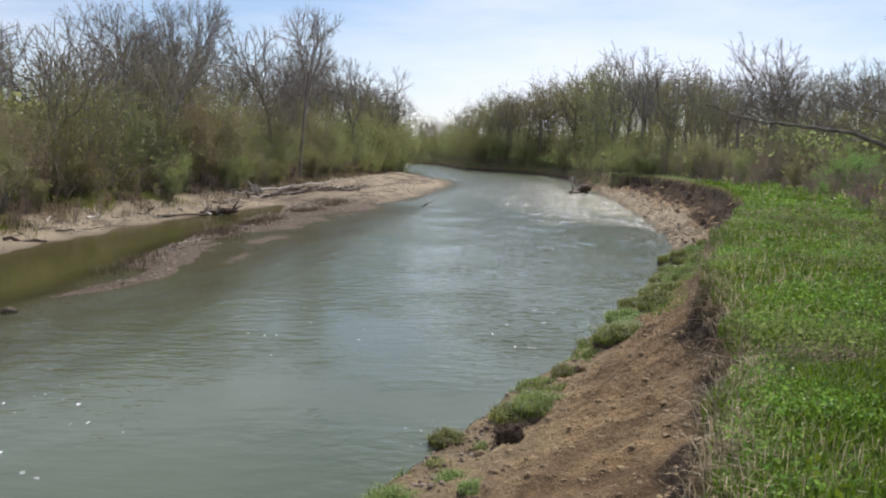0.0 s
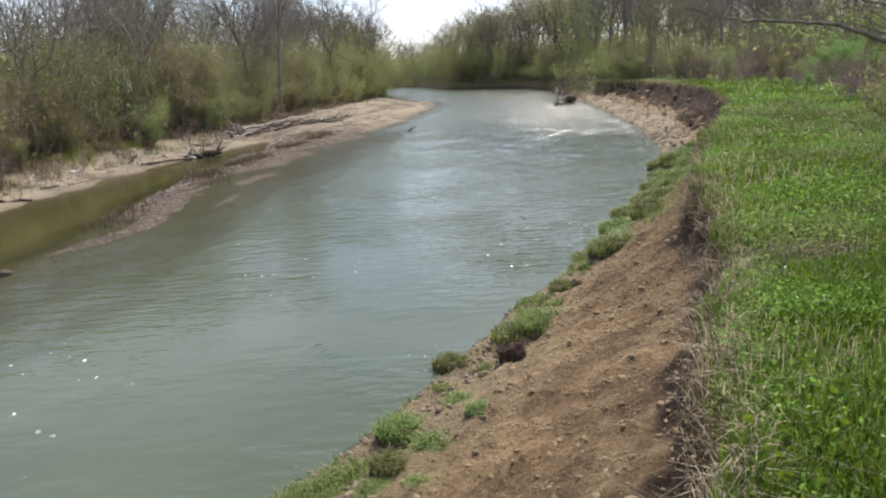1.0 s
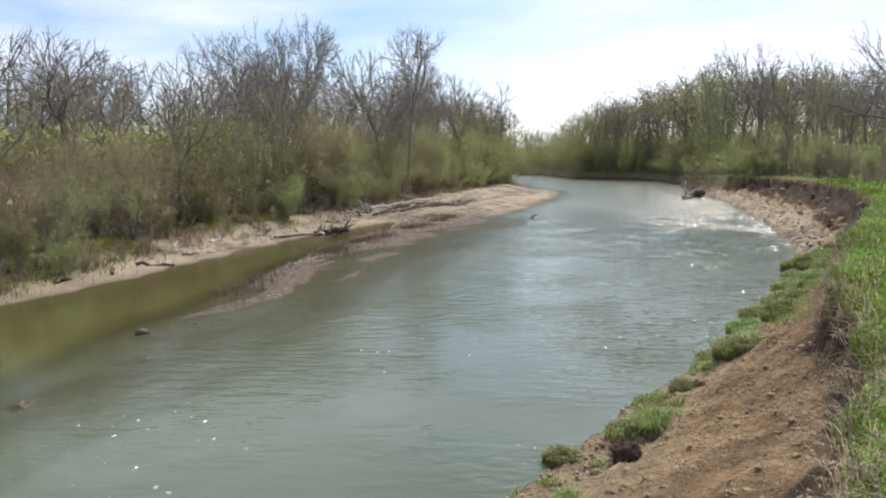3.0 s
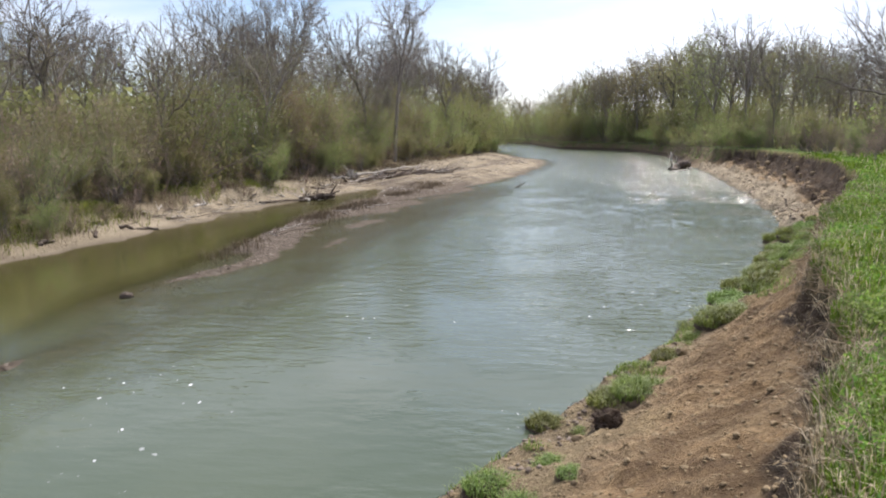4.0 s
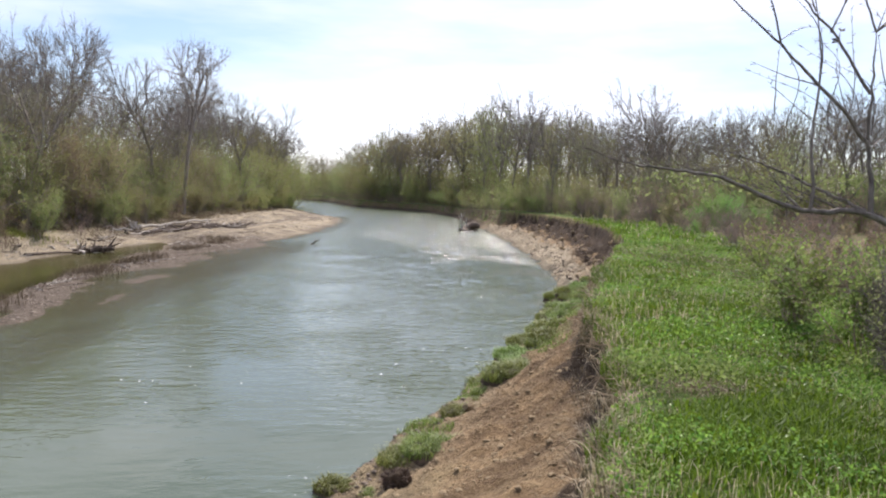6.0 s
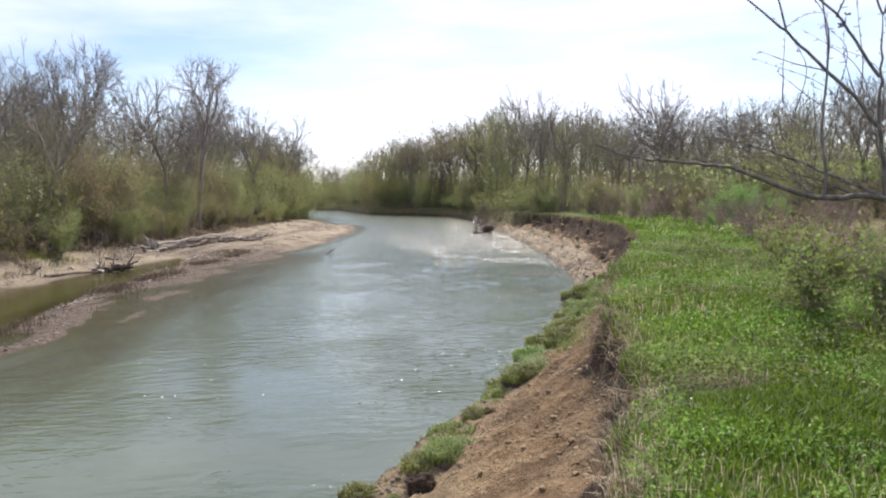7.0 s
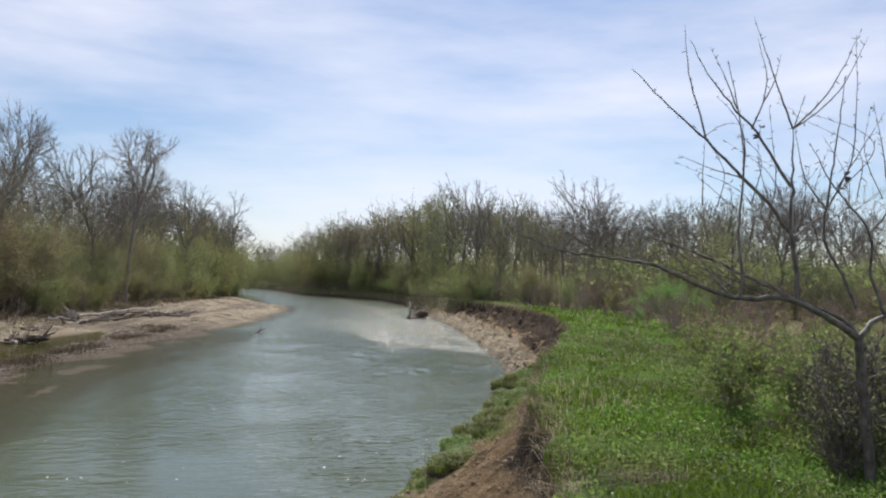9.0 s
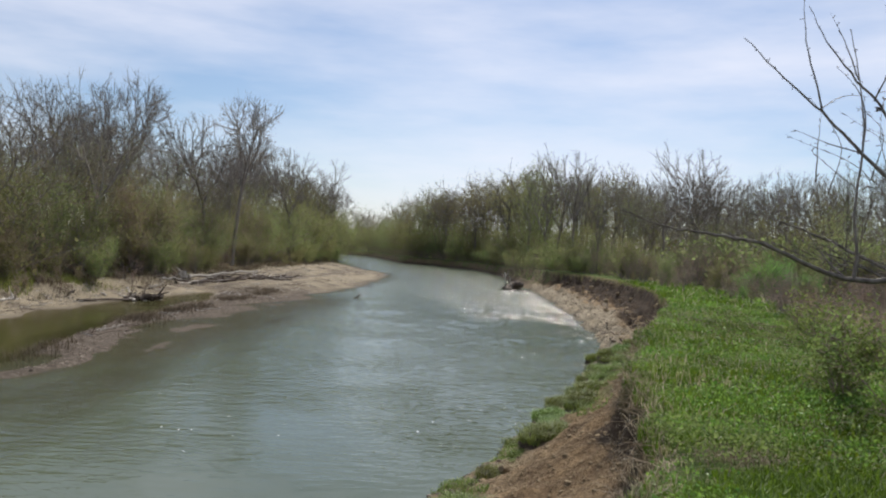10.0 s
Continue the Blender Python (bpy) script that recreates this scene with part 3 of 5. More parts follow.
def water_layers(x, y):
    z = relief(x, y)[0]
    back = smooth(-0.3, -1.8, x - bar_edge(y)) * (y < 62)
    back = back * smooth(8, 17, y + 0.4 * (x + 12))
    rif = 0.6 * np.exp(-((y - 72 - 0.5 * (x - 11)) / 3.5) ** 2) * smooth(2, 8, x) + 0.6 * np.exp(-((y - 42) / 15) ** 2) * smooth(2.5, 7, x)
    rif = rif + 0.45 * np.exp(-((y - 17) / 4) ** 2) * smooth(-1, 1.5, x)
    streak = smooth(0.0, 0.7, wave((x - bar_edge(y)) * 1.8, y * 0.2, 1.0, 45))
    rif = rif + 0.6 * np.exp(-((x - bar_edge(y) - 2.0) / 1.7) ** 2) * streak * smooth(18, 26, y) * smooth(66, 50, y)
    rif = np.clip(rif, 0, 1)
    off = x - bar_edge(y)
    deep = -z * (1 + 5 * smooth(2.2, 0.6, right_water(y) - x)) * (1 + 5 * smooth(48, 64, y))
    deep = deep * (1 + 0.6 * wave(off * 1.6, y * 0.22, 1.0, 44) * smooth(6, 2, off) * smooth(0.0, 0.4, off) * smooth(58, 45, y))
    chop = wave(x * 0.8, y, 5.5, 41) * 0.055 + wave(x, y, 9.0, 42) * 0.03
    rips = (0.3 + 0.7 * rif) * smooth(-0.7, 0.9, wave(x, y, 0.8, 43)) * smooth(124, 110, y) * smooth(13, 24, y) * smooth(-6, 2, x + 0.06 * (y - 20)) * smooth(18.8, 17, x) * smooth(0.05, 0.5, deep)
    chop = chop * (1 - 0.45 * smooth(45, 62, y))
    return chop * rips, dict(depth=np.clip(deep, 0, 2), riffle=np.clip(rif, 0, 1), backwater=back, lively=0.22 * smooth(9, 24, y) + 0.78 * smooth(26, 65, y))


wx = steps((-150, -24, 9), (-24, -5, 0.45), (-5, 19, 0.16), (19, 24, 0.4), (24, 40, 8))
wy = steps((-60, 0, 6), (0, 13, 0.6), (13, 80, 0.17), (80, 125, 0.3), (125, 130, 1.0), (130, 520, 6))
tagged(sheet("water", wx, wy, water_layers, WATER), "murky grey-green river water with small glinting ripples", "river water", kind="structure")


# ---- woods ----
right_front = line((40, 27), (50, 22.8), (60, 20.6), (74, 20.0), (80, 18.6), (120, 20.8), (144, 20.4), (161, 15.6), (179, 7.2), (249, 0.2), (330, -26))
rnd = random.Random(7)


def put(pattern, x, y, scale=1.0, turn=None, sink=0.05, label="", category="", group=""):
    ob = copy_thing(pattern, pose(x, y, height(x, y) - sink, 0, 0, rnd.uniform(0, 360) if turn is None else turn))
    k = scale * rnd.uniform(0.95, 1.05)
    ob.scale = (k, k, k)
    return tagged(ob, label, category, group)


TALL = 14.0
great = [tree(16, 15.0, 10.5, stems=2, fork=0.4, thick=1.1, order=6, twigs=3), tree(18, 17.2, 9.0, lean=(0.08, 0), fork=0.45, order=6, twigs=3)]
bare = [tree(11, TALL, 10.0, fork=0.4), tree(12, TALL, 10.5, stems=2, fork=0.4), tree(13, TALL, 8.5, lean=(0.06, 0), fork=0.45), tree(14, TALL, 9.5, fork=0.36), tree(19, TALL, 9.0, stems=2, thick=0.8, fork=0.42)]
budding = [tree(21, 10, 6.0, leaf=LEAF_BUD, leaves=10, leaf_size=0.06, order=4), tree(22, 10, 5.5, leaf=LEAF_OLIVE, leaves=10, leaf_size=0.06, stems=2, order=4, twigs=3),
           tree(23, 10, 6.5, leaf=LEAF_OLIVE, leaves=14, leaf_size=0.06, order=4), tree(24, 10, 6.0, leaf=LEAF_FRESH, leaves=14, leaf_size=0.06, order=4)]
willow = [shrub(31, 6.0, 9, LEAF_OLIVE, 12, 0.075, name="willow", open_angle=0.75), shrub(32, 5.5, 9, LEAF_FRESH, 11, 0.075, name="willow", open_angle=0.75),
          shrub(33, 6.0, 9, LEAF_BUD, 8, 0.075, name="willow", open_angle=0.75)]
near_willow = [shrub(34, 5.5, 9, LEAF_OLIVE, 20, 0.045, name="willow", open_angle=0.75), shrub(35, 6.0, 9, LEAF_BUD, 16, 0.045, name="willow", open_angle=0.75), shrub(38, 5.5, 9, LEAF_FRESH, 18, 0.045, name="willow", open_angle=0.75)]
thicket = [shrub(41, 3.2, 7, None, twigs=5, name="thicket", open_angle=0.6), shrub(42, 3.0, 7, LEAF_OLIVE, 11, 0.055, name="thicket", open_angle=0.6),
           shrub(43, 2.6, 7, LEAF_FRESH, 12, 0.055, name="thicket", open_angle=0.6)]
far_budding = [tree(25, 10, 6.0, leaf=LEAF_BUD, leaves=8, leaf_size=0.12, twigs=3, order=4), tree(26, 10, 6.0, leaf=LEAF_OLIVE, leaves=9, leaf_size=0.12, twigs=3, order=4),
               tree(27, 10, 5.5, leaf=LEAF_OLIVE, leaves=10, leaf_size=0.12, twigs=2, order=4)]
far_willow = [shrub(36, 6.0, 6, LEAF_OLIVE, 7, 0.115, name="willow", open_angle=0.75, twigs=2, far=True), shrub(37, 5.5, 6, LEAF_FRESH, 7, 0.115, name="willow", open_angle=0.75, twigs=2, far=True)]
far_thicket = [shrub(46, 3.0, 5, LEAF_OLIVE, 7, 0.095, name="thicket", open_angle=0.6, twigs=2, far=True), shrub(47, 2.8, 5, LEAF_FRESH, 7, 0.095, name="thicket", open_angle=0.6, twigs=2, far=True)]
BARE = "tall leafless deciduous tree with grey bark and fine twigs"
BUDDING = "slender tree in thin olive-brown spring leaf"
WILLOW = "many-stemmed willow bush in young olive-green leaf"
THICKET = "low tangled thicket with brown twigs and sparse leaves"

# trees that stand out on the far side of the river
put(great[0], -19.6, 61.5, 1.0, 20, label="tall leafless forked tree with spreading limbs above the willows", category="tree", group="woodland trees")
put(great[1], -14.3, 76.5, 1.0, 0, label="tall leafless tree leaning slightly over the gravel bar", category="tree", group="woodland trees")
for x, y, h, k in ((-22.5, 63.0, 14.5, 4), (-10.8, 141, 15.5, 2), (21.9, 88, 14.4, 3), (25.2, 89, 13.0, 0), (27.8, 67.5, 12.9, 3), (-25, 50, 10.8, 0), (-24, 40, 9.2, 4),
                   (-15.6, 70.3, 13.9, 3), (-19.3, 72.5, 13.6, 0), (-12.6, 108, 17.0, 3), (-10.7, 129, 17.0, 0), (-8.9, 150, 15.8, 1), (-21.4, 53.9, 12.1, 1)):
    put(bare[k], x, y, h / TALL, 40 * k, label=BARE, category="tree", group="woodland trees")


def grove(count, patterns, place, low, high, tall, label, category, group):
    for k in range(count):
        x, y = place((k + rnd.random()) / count)
        if category != "tree" and 62 < y < 77 and abs(x / y + 0.187) < 0.014:
            continue
        taller = 1 + 0.5 * float(smooth(85, 125, y)) - (0.16 * float(smooth(60, 30, y)) if x < 0 else 0.0)
        put(rnd.choice(patterns), x, y, taller * rnd.uniform(low, high) / tall, label=label, category=category, group=group)


def left_side(y0, y1, near, deep, power=1.0):
    def place(f):
        y = y0 + (y1 - y0) * f**power
        return left_front(y) - rnd.uniform(near, deep), y
    return place


def right_side(y0, y1, near, deep, power=1.2):
    def place(f):
        y = y0 + (y1 - y0) * f**power
        return right_front(y) + rnd.uniform(near, deep) * (1 if y < 150 else 0.7), y
    return place


def meadow_side(near, deep):
    def place(f):
        x = 25 + 55 * f
        return x, 47 - 0.58 * (x - 25) + rnd.uniform(near, deep)
    return place


TREES = ("tree", "woodland trees")
grove(40, bare, left_side(14, 160, 5, 20), 9.5, 12.0, TALL, BARE, *TREES)
grove(20, budding[1:] + budding, left_side(34, 90, 1.5, 9), 7, 10, 10, BUDDING, *TREES)
grove(20, far_budding, left_side(90, 165, 1.0, 8), 8, 10, 10, BUDDING, *TREES)
grove(17, near_willow, left_side(10, 40, 0.5, 4.5, 1.1), 3.8, 5.8, 6, WILLOW, "bush", "bank willows")
grove(32, willow + willow[1:2] * 2, left_side(38, 92, 0.4, 5, 1.0), 4.5, 7.0, 6, WILLOW, "bush", "bank willows")
grove(24, far_willow, left_side(90, 160, 0.3, 4), 4.5, 6.5, 6, WILLOW, "bush", "bank willows")
grove(50, thicket, left_side(8, 90, -0.9, 2.0, 1.1), 1.6, 3.0, 3, THICKET, "thicket", "bank thickets")
grove(20, far_thicket, left_side(90, 150, -0.9, 2.0), 1.6, 3.0, 3, THICKET, "thicket", "bank thickets")
grove(44, bare, right_side(48, 190, 3, 22), 9.0, 11.0, TALL, BARE, *TREES)
grove(16, budding, right_side(46, 84, 1, 13), 7, 9.5, 10, BUDDING, *TREES)
grove(44, far_budding, right_side(84, 200, 1, 13, 1.0), 10, 12.5, 10, BUDDING, *TREES)
grove(20, willow[:2] + thicket, right_side(44, 84, 0.3, 5, 1.0), 2.8, 5.0, 5, THICKET, "thicket", "bank thickets")
grove(50, far_willow + far_thicket, right_side(78, 185, 0.2, 5, 1.0), 3.0, 5.0, 5, THICKET, "thicket", "bank thickets")
grove(22, bare + far_budding, meadow_side(8, 30), 5.5, 7.5, TALL - 1, BARE, *TREES)
grove(46, far_thicket + far_willow, meadow_side(-2, 5), 2.0, 4.0, 4, THICKET, "thicket", "bank thickets")
# towards the far bend
grove(22, far_willow, left_side(150, 300, -1.5, 3), 5, 7, 6, WILLOW, "bush", "bank willows")
grove(26, far_willow, right_side(150, 300, 0, 3, 1.0), 5, 7, 6, WILLOW, "bush", "bank willows")
grove(40, far_thicket, right_side(74, 165, -1.1, 0.5, 1.0), 1.2, 2.4, 3, THICKET, "thicket", "bank thickets")
grove(13, budding[:1] + budding[2:3] + budding[:1], left_side(17, 52, 1.0, 7), 8.8, 11.0, 10, BUDDING, *TREES)
grove(14, far_budding, left_side(160, 300, 0, 5), 9, 11, 10, BUDDING, *TREES)
grove(18, far_budding, right_side(180, 300, 2, 7, 1.0), 9, 11, 10, BUDDING, *TREES)

# fresh green shrubs at the edge of the meadow
lime = shrub(48, 2.4, 9, LEAF_PALE, 9, 0.07, name="shrub", open_angle=0.8)
for x, y, k in ((21.3, 42.4, 0.75), (22.6, 43.0, 0.85), (20.3, 79.5, 1.1), (24.2, 42.2, 0.6), (17.6, 36.5, 0.3)):
    put(lime, x, y, k, label="low shrub in bright fresh green leaf at the meadow's edge", category="shrub", group="meadow shrubs")


def woodland(name, count, place, seed, label, low=9, high=13.5):
    """Far woods: thin trunks with a haze of twigs and a few leaves, in one mesh."""
    rng = np.random.default_rng(seed)
    top = tagged(new(name), label, "woods", kind="stuff")
    xy = np.array([place(rng) for _ in range(count)])
    z = relief(xy[:, 0], xy[:, 1])[0]
    h = rng.uniform(low, high, count)
    base = np.column_stack([xy, z - 0.2])
    lean = np.column_stack([rng.normal(0, 0.06, (count, 2)), np.ones(count)])
    segs = [(b, b + l * t * 0.85, 0.009 * t, 0.02) for b, l, t in zip(base, lean, h)]
    co, f = tubes(segs, 4)
    child("trunk_mass", fast_mesh("trunk_mass", co, f, BARK, True), top)
    # limbs that leave the trunk and fill a rounded crown, with twigs round them
    k = np.repeat(np.arange(count), 14)
    a = rng.uniform(0.3, 0.85, len(k))
    p = base[k] + lean[k] * (h[k] * a)[:, None]
    out = np.column_stack([rng.normal(size=(len(k), 2)), rng.uniform(0.5, 1.6, len(k))])
    d = unit(out)
    length = (1.05 - a) * h[k] * rng.uniform(0.25, 0.5, len(k))
    limbs = slivers(p, d, length * 1.3, 0.09, rng)
    j = np.repeat(np.arange(len(k)), 7)
    u = rng.uniform(0.3, 1.1, (len(j), 1))
    at = p[j] + d[j] * length[j][:, None] * u
    e = unit(d[j] + rng.normal(size=(len(j), 3)) * 0.8)
    fine = slivers(at, e, rng.uniform(0.4, 1.1, len(j)), 0.035, rng)
    co, f = np.concatenate([limbs[0], fine[0]]), np.concatenate([limbs[1], fine[1] + len(limbs[0])])
    child("twig_mass", fast_mesh("twig_mass", co, f, TWIG), top)
    k = np.repeat(np.arange(count), 100)
    p = base[k] + np.column_stack([rng.normal(0, 1.6, (len(k), 2)), rng.uniform(0.1, 0.75, len(k)) * h[k]])
    co, f = leaf_flakes(p, rng.uniform(0.15, 0.32, len(k)), rng)
    child("foliage", fast_mesh("foliage", co, f, LEAF_OLIVE), top)


def behind_left(rng):
    y = rng.uniform(0, 300)
    return left_front(y) - rng.uniform(10, 44), y


def behind_right(rng):
    y = rng.uniform(60, 320)
    return right_front(y) + rng.uniform(14, 60), y


def behind_meadow(rng):
    x = rng.uniform(30, 110)
    return x, 66 - 0.5 * (x - 30) + rng.uniform(0, 45)


woodland("woods_beyond_far_bank", 420, behind_left, 51, "dense grey leafless woods behind the river's far bank")
woodland("woods_beyond_bluff", 420, behind_right, 52, "dense grey leafless woods behind the eroded bluff", 9.5, 13.5)
woodland("woods_beyond_meadow", 240, behind_meadow, 53, "dense grey leafless woods behind the meadow", 5.5, 8)

woodland("woods_upstream", 190, lambda rng: (rng.uniform(-75, -27), rng.uniform(-5, 62)), 58, "dense grey leafless woods behind the near end of the far bank", 7, 10.5)
woodland("woods_at_far_bend", 260, lambda rng: (rng.uniform(-100, 40), rng.uniform(300, 345)), 54, "hazy grey woods at the river's far bend", 13, 19)


def underbrush(name, count, place, seed, label, big=1.0):
    """Tangled young growth at the foot of the woods, in one mesh for twigs and one for leaves."""
    rng = np.random.default_rng(seed)
    top = tagged(new(name), label, "underbrush", kind="stuff")
    xy = np.array([place(rng) for _ in range(count)])
    base = np.column_stack([xy, relief(xy[:, 0], xy[:, 1])[0]])
    k = np.repeat(np.arange(count), 16)
    p = base[k] + np.column_stack([rng.normal(0, 0.5, (len(k), 2)), rng.uniform(-0.1, 1.2, len(k))]) * big
    d = unit(np.column_stack([rng.normal(0, 0.5, (len(k), 2)), np.ones(len(k))]))
    co, f = slivers(p, d, rng.uniform(0.6, 2.0, len(k)) * big, 0.045, rng)
    child("twig_mass", fast_mesh("twig_mass", co, f, BRUSH), top)
    k = np.repeat(np.arange(count), 22)
    p = base[k] + np.column_stack([rng.normal(0, 0.7, (len(k), 2)), rng.uniform(0.05, 2.6, len(k))]) * big
    co, f = leaf_flakes(p, rng.uniform(0.1, 0.24, len(k)) * big, rng)
    child("foliage", fast_mesh("foliage", co, f, LEAF_OLIVE if seed % 2 else LEAF_FRESH), top)


def under_left(rng):
    y = rng.uniform(8, 240)
    return left_front(y) - rng.uniform(0.5, 14), y


def under_right(rng):
    y = rng.uniform(46, 260)
    return (right_front(y) if y < 76 else right_water(y) + 0.6) + rng.uniform(0.2, 14), y


def under_meadow(rng):
    x = rng.uniform(24, 90)
    return x, 48 - 0.58 * (x - 25) + rng.uniform(0, 14)


underbrush("underbrush_far_bank", 1300, under_left, 55, "olive-green young growth under the far bank's trees")
underbrush("underbrush_upstream", 900, lambda rng: (rng.uniform(-42, -22), rng.uniform(4, 56)), 61, "brown and olive young growth deep in the far bank's woods", 1.9)
underbrush("underbrush_bluff", 1300, under_right, 57, "olive-green young growth under the trees behind the bluff")
underbrush("underbrush_far_bend", 900, lambda rng: (rng.uniform(-100, 40), rng.uniform(280, 315)), 59, "olive young growth at the river's far bend", 3.2)
underbrush("underbrush_meadow", 1500, under_meadow, 56, "green young growth under the trees behind the meadow", 1.4)

# ---- meadow brush ----
brush = [shrub(61, 1.5, 5, None, twigs=3, name="dead_brush", open_angle=0.5, width=0.035, far=True), shrub(62, 1.2, 5, LEAF_BUD, 1, 0.05, twigs=3, far=True, name="dead_brush", open_angle=0.5, width=0.03)]
for k in range(130):
    y = 11.5 + 37 * (k / 130) ** 1.2 + rnd.uniform(-1, 1)
    x = np.interp(y, [11, 15, 20, 30, 40, 50], [7.6, 9.0, 10.8, 14.5, 18, 22]) + abs(rnd.gauss(0, 1)) * 7 * (0.5 + y / 50)
    put(rnd.choice(brush), x, y, rnd.uniform(0.5, 1.0), label="leafless red-brown brush of dead stalks in the meadow", category="brush", group="meadow brush")

for k in range(30):
    y = 40 + 36 * k / 30 + rnd.uniform(-0.6, 0.6)
    x = right_edge(y) + rnd.uniform(0.7, 4.0)
    put(rnd.choice(brush + thicket[:2]), x, y, rnd.uniform(0.4, 0.75), label="low brown brush standing behind the bluff's edge", category="brush", group="meadow brush")
for k in range(34):
    y = 18 + 46 * k / 34 + rnd.uniform(-0.6, 0.6)
    x = left_front(y) + rnd.uniform(-0.2, 1.3)
    put(rnd.choice(brush), x, y, rnd.uniform(0.3, 0.75), label="low dark brown brush on the sandy far shore", category="brush", group="shore brush")
for pat in [lime] + great + bare + budding + willow + near_willow + thicket + brush + far_budding + far_willow + far_thicket:
    drop(pat)

pale = shrub(71, 1.35, 6, LEAF_PALE, 6, 0.052, twig=BRUSH, twigs=2, name="leafy_bush", open_angle=0.3)
tagged(pale, "small bush with thin grey stems and pale green young leaves", "bush", "leafy bushes")
pale.matrix_world = pose(5.6, 8.9, height(5.6, 8.9) - 0.03)
for x, y, k in ((5.47, 7.3, 0.9), (6.3, 7.6, 0.85), (7.8, 10.1, 0.9), (9.4, 11.3, 0.9)):
    ob = copy_thing(pale, pose(x, y, height(x, y) - 0.03, 0, 0, 77 * x))
    ob.scale = (k, k, k)


def bare_sapling(x, y):
    """The leafless tree beside the path: a leaning trunk, low reaching limbs and upright shoots."""
    rng = np.random.default_rng(81)
    top = tagged(new("bare_sapling"), "leafless young tree with reaching grey limbs and upright shoots", "tree")
    r, a = np.array([0.98, -0.198, 0.0]), np.array([0.198, 0.98, 0.0])

    def at(side, ahead, up):
        return r * side + a * ahead + np.array([0, 0, up])

    def limb(name, radius, *knots, tip=0.15, part_of=top):
        radius = radius * (0.85 if radius > 0.015 else 0.7)
        knots = np.array([at(*k) for k in knots])
        run = np.concatenate([[0], np.cumsum(np.linalg.norm(np.diff(knots, axis=0), axis=1))])
        slope = np.gradient(knots, run, axis=0)
        pts = []
        for k in range(len(knots) - 1):
            h = run[k + 1] - run[k]
            for t in np.arange(0, 1, 1 / max(2, int(h / 0.07))):
                pts.append((2 * t**3 - 3 * t**2 + 1) * knots[k] + (t**3 - 2 * t**2 + t) * h * slope[k] + (3 * t**2 - 2 * t**3) * knots[k + 1] + (t**3 - t**2) * h * slope[k + 1])
        pts = np.array(pts + [knots[-1]])
        pts[1:-1] += rng.normal(size=(len(pts) - 2, 3)) * min(0.004, radius * 0.3)
        rad = radius * (1 - (1 - tip) * np.linspace(0, 1, len(pts)))
        segs = [(p, q, s, t) for p, q, s, t in zip(pts, pts[1:], rad, rad[1:])]
        co, f = hose(pts, rad, 7)
        # short spurs and buds along the shoot
        p, d = along(segs, 1, rng, 0.9)
        c2, f2 = tubes([(u, u + v * rng.uniform(0.015, 0.05), 0.004, 0.0025) for u, v in zip(p, d)], 3)
        return child(name, fast_mesh(name, np.concatenate([co, c2]), np.concatenate([f, f2 + len(co)]), BARK_DARK, True), part_of)

    limb("trunk", 0.055, (-0.13, 0, 0.08), (-0.2, 0, 0.75), (-0.23, 0, 1.08), (-0.25, 0, 1.34), tip=0.75)
    reach = limb("limb", 0.034, (-0.25, 0, 1.32), (-0.49, -0.05, 1.47), (-0.82, -0.1, 1.61), (-1.33, -0.2, 1.63), (-1.64, -0.28, 1.72), (-1.97, -0.35, 1.84), (-2.31, -0.42, 1.89), (-2.65, -0.5, 1.92), (-2.99, -0.55, 2.02))
    limb("limb", 0.026, (-0.26, 0, 1.34), (-0.34, 0.05, 1.47), (-0.53, 0.08, 1.56), (-0.71, 0.1, 1.63))
    second = limb("limb", 0.02, (-0.73, 0.1, 1.63), (-1.09, 0.15, 1.8), (-1.36, 0.2, 1.93), (-1.6, 0.24, 2.02), (-1.83, 0.28, 2.09), (-2.08, 0.3, 2.12))
    limb("limb", 0.014, (-1.33, -0.2, 1.63), (-1.46, -0.1, 1.79), (-1.58, 0, 2.02))
    limb("limb", 0.013, (-0.91, 0, 1.61), (-1.18, 0.1, 1.75), (-1.43, 0.2, 1.85), (-1.7, 0.25, 2.04))
    right = limb("limb", 0.03, (-0.24, 0, 1.34), (-0.12, 0.05, 1.45), (0.07, 0.1, 1.53), (0.37, 0.2, 1.64))
    limb("shoot", 0.026, (-0.76, -0.05, 1.62), (-0.77, -0.05, 1.81), (-0.82, -0.05, 2.15), (-0.81, -0.05, 2.56), (-0.81, -0.05, 2.97), part_of=reach)
    limb("shoot", 0.012, (-0.81, -0.05, 2.97), (-0.52, 0, 3.27), (-0.22, 0.05, 3.82), part_of=reach)
    limb("shoot", 0.01, (-0.81, -0.05, 2.97), (-0.63, -0.1, 3.11), (-0.49, -0.12, 3.26), (-0.3, -0.2, 3.68), part_of=reach)
    limb("shoot", 0.012, (-0.81, -0.05, 2.97), (-0.96, -0.1, 3.3), (-1.08, -0.1, 3.64), (-1.15, -0.1, 3.84), part_of=reach)
    limb("shoot", 0.007, (-0.8, -0.05, 2.99), (-0.74, 0, 3.12), (-0.7, 0, 3.25), part_of=reach)
    limb("shoot", 0.02, (-0.83, -0.05, 2.15), (-1.03, -0.1, 2.38), (-1.23, -0.12, 2.56), (-1.55, -0.2, 2.83), (-1.86, -0.25, 3.08), (-2.16, -0.3, 3.34), part_of=reach)
    limb("shoot", 0.011, (-1.55, -0.2, 2.83), (-1.6, -0.2, 3.02), (-1.68, -0.2, 3.28), (-1.73, -0.2, 3.73), part_of=reach)
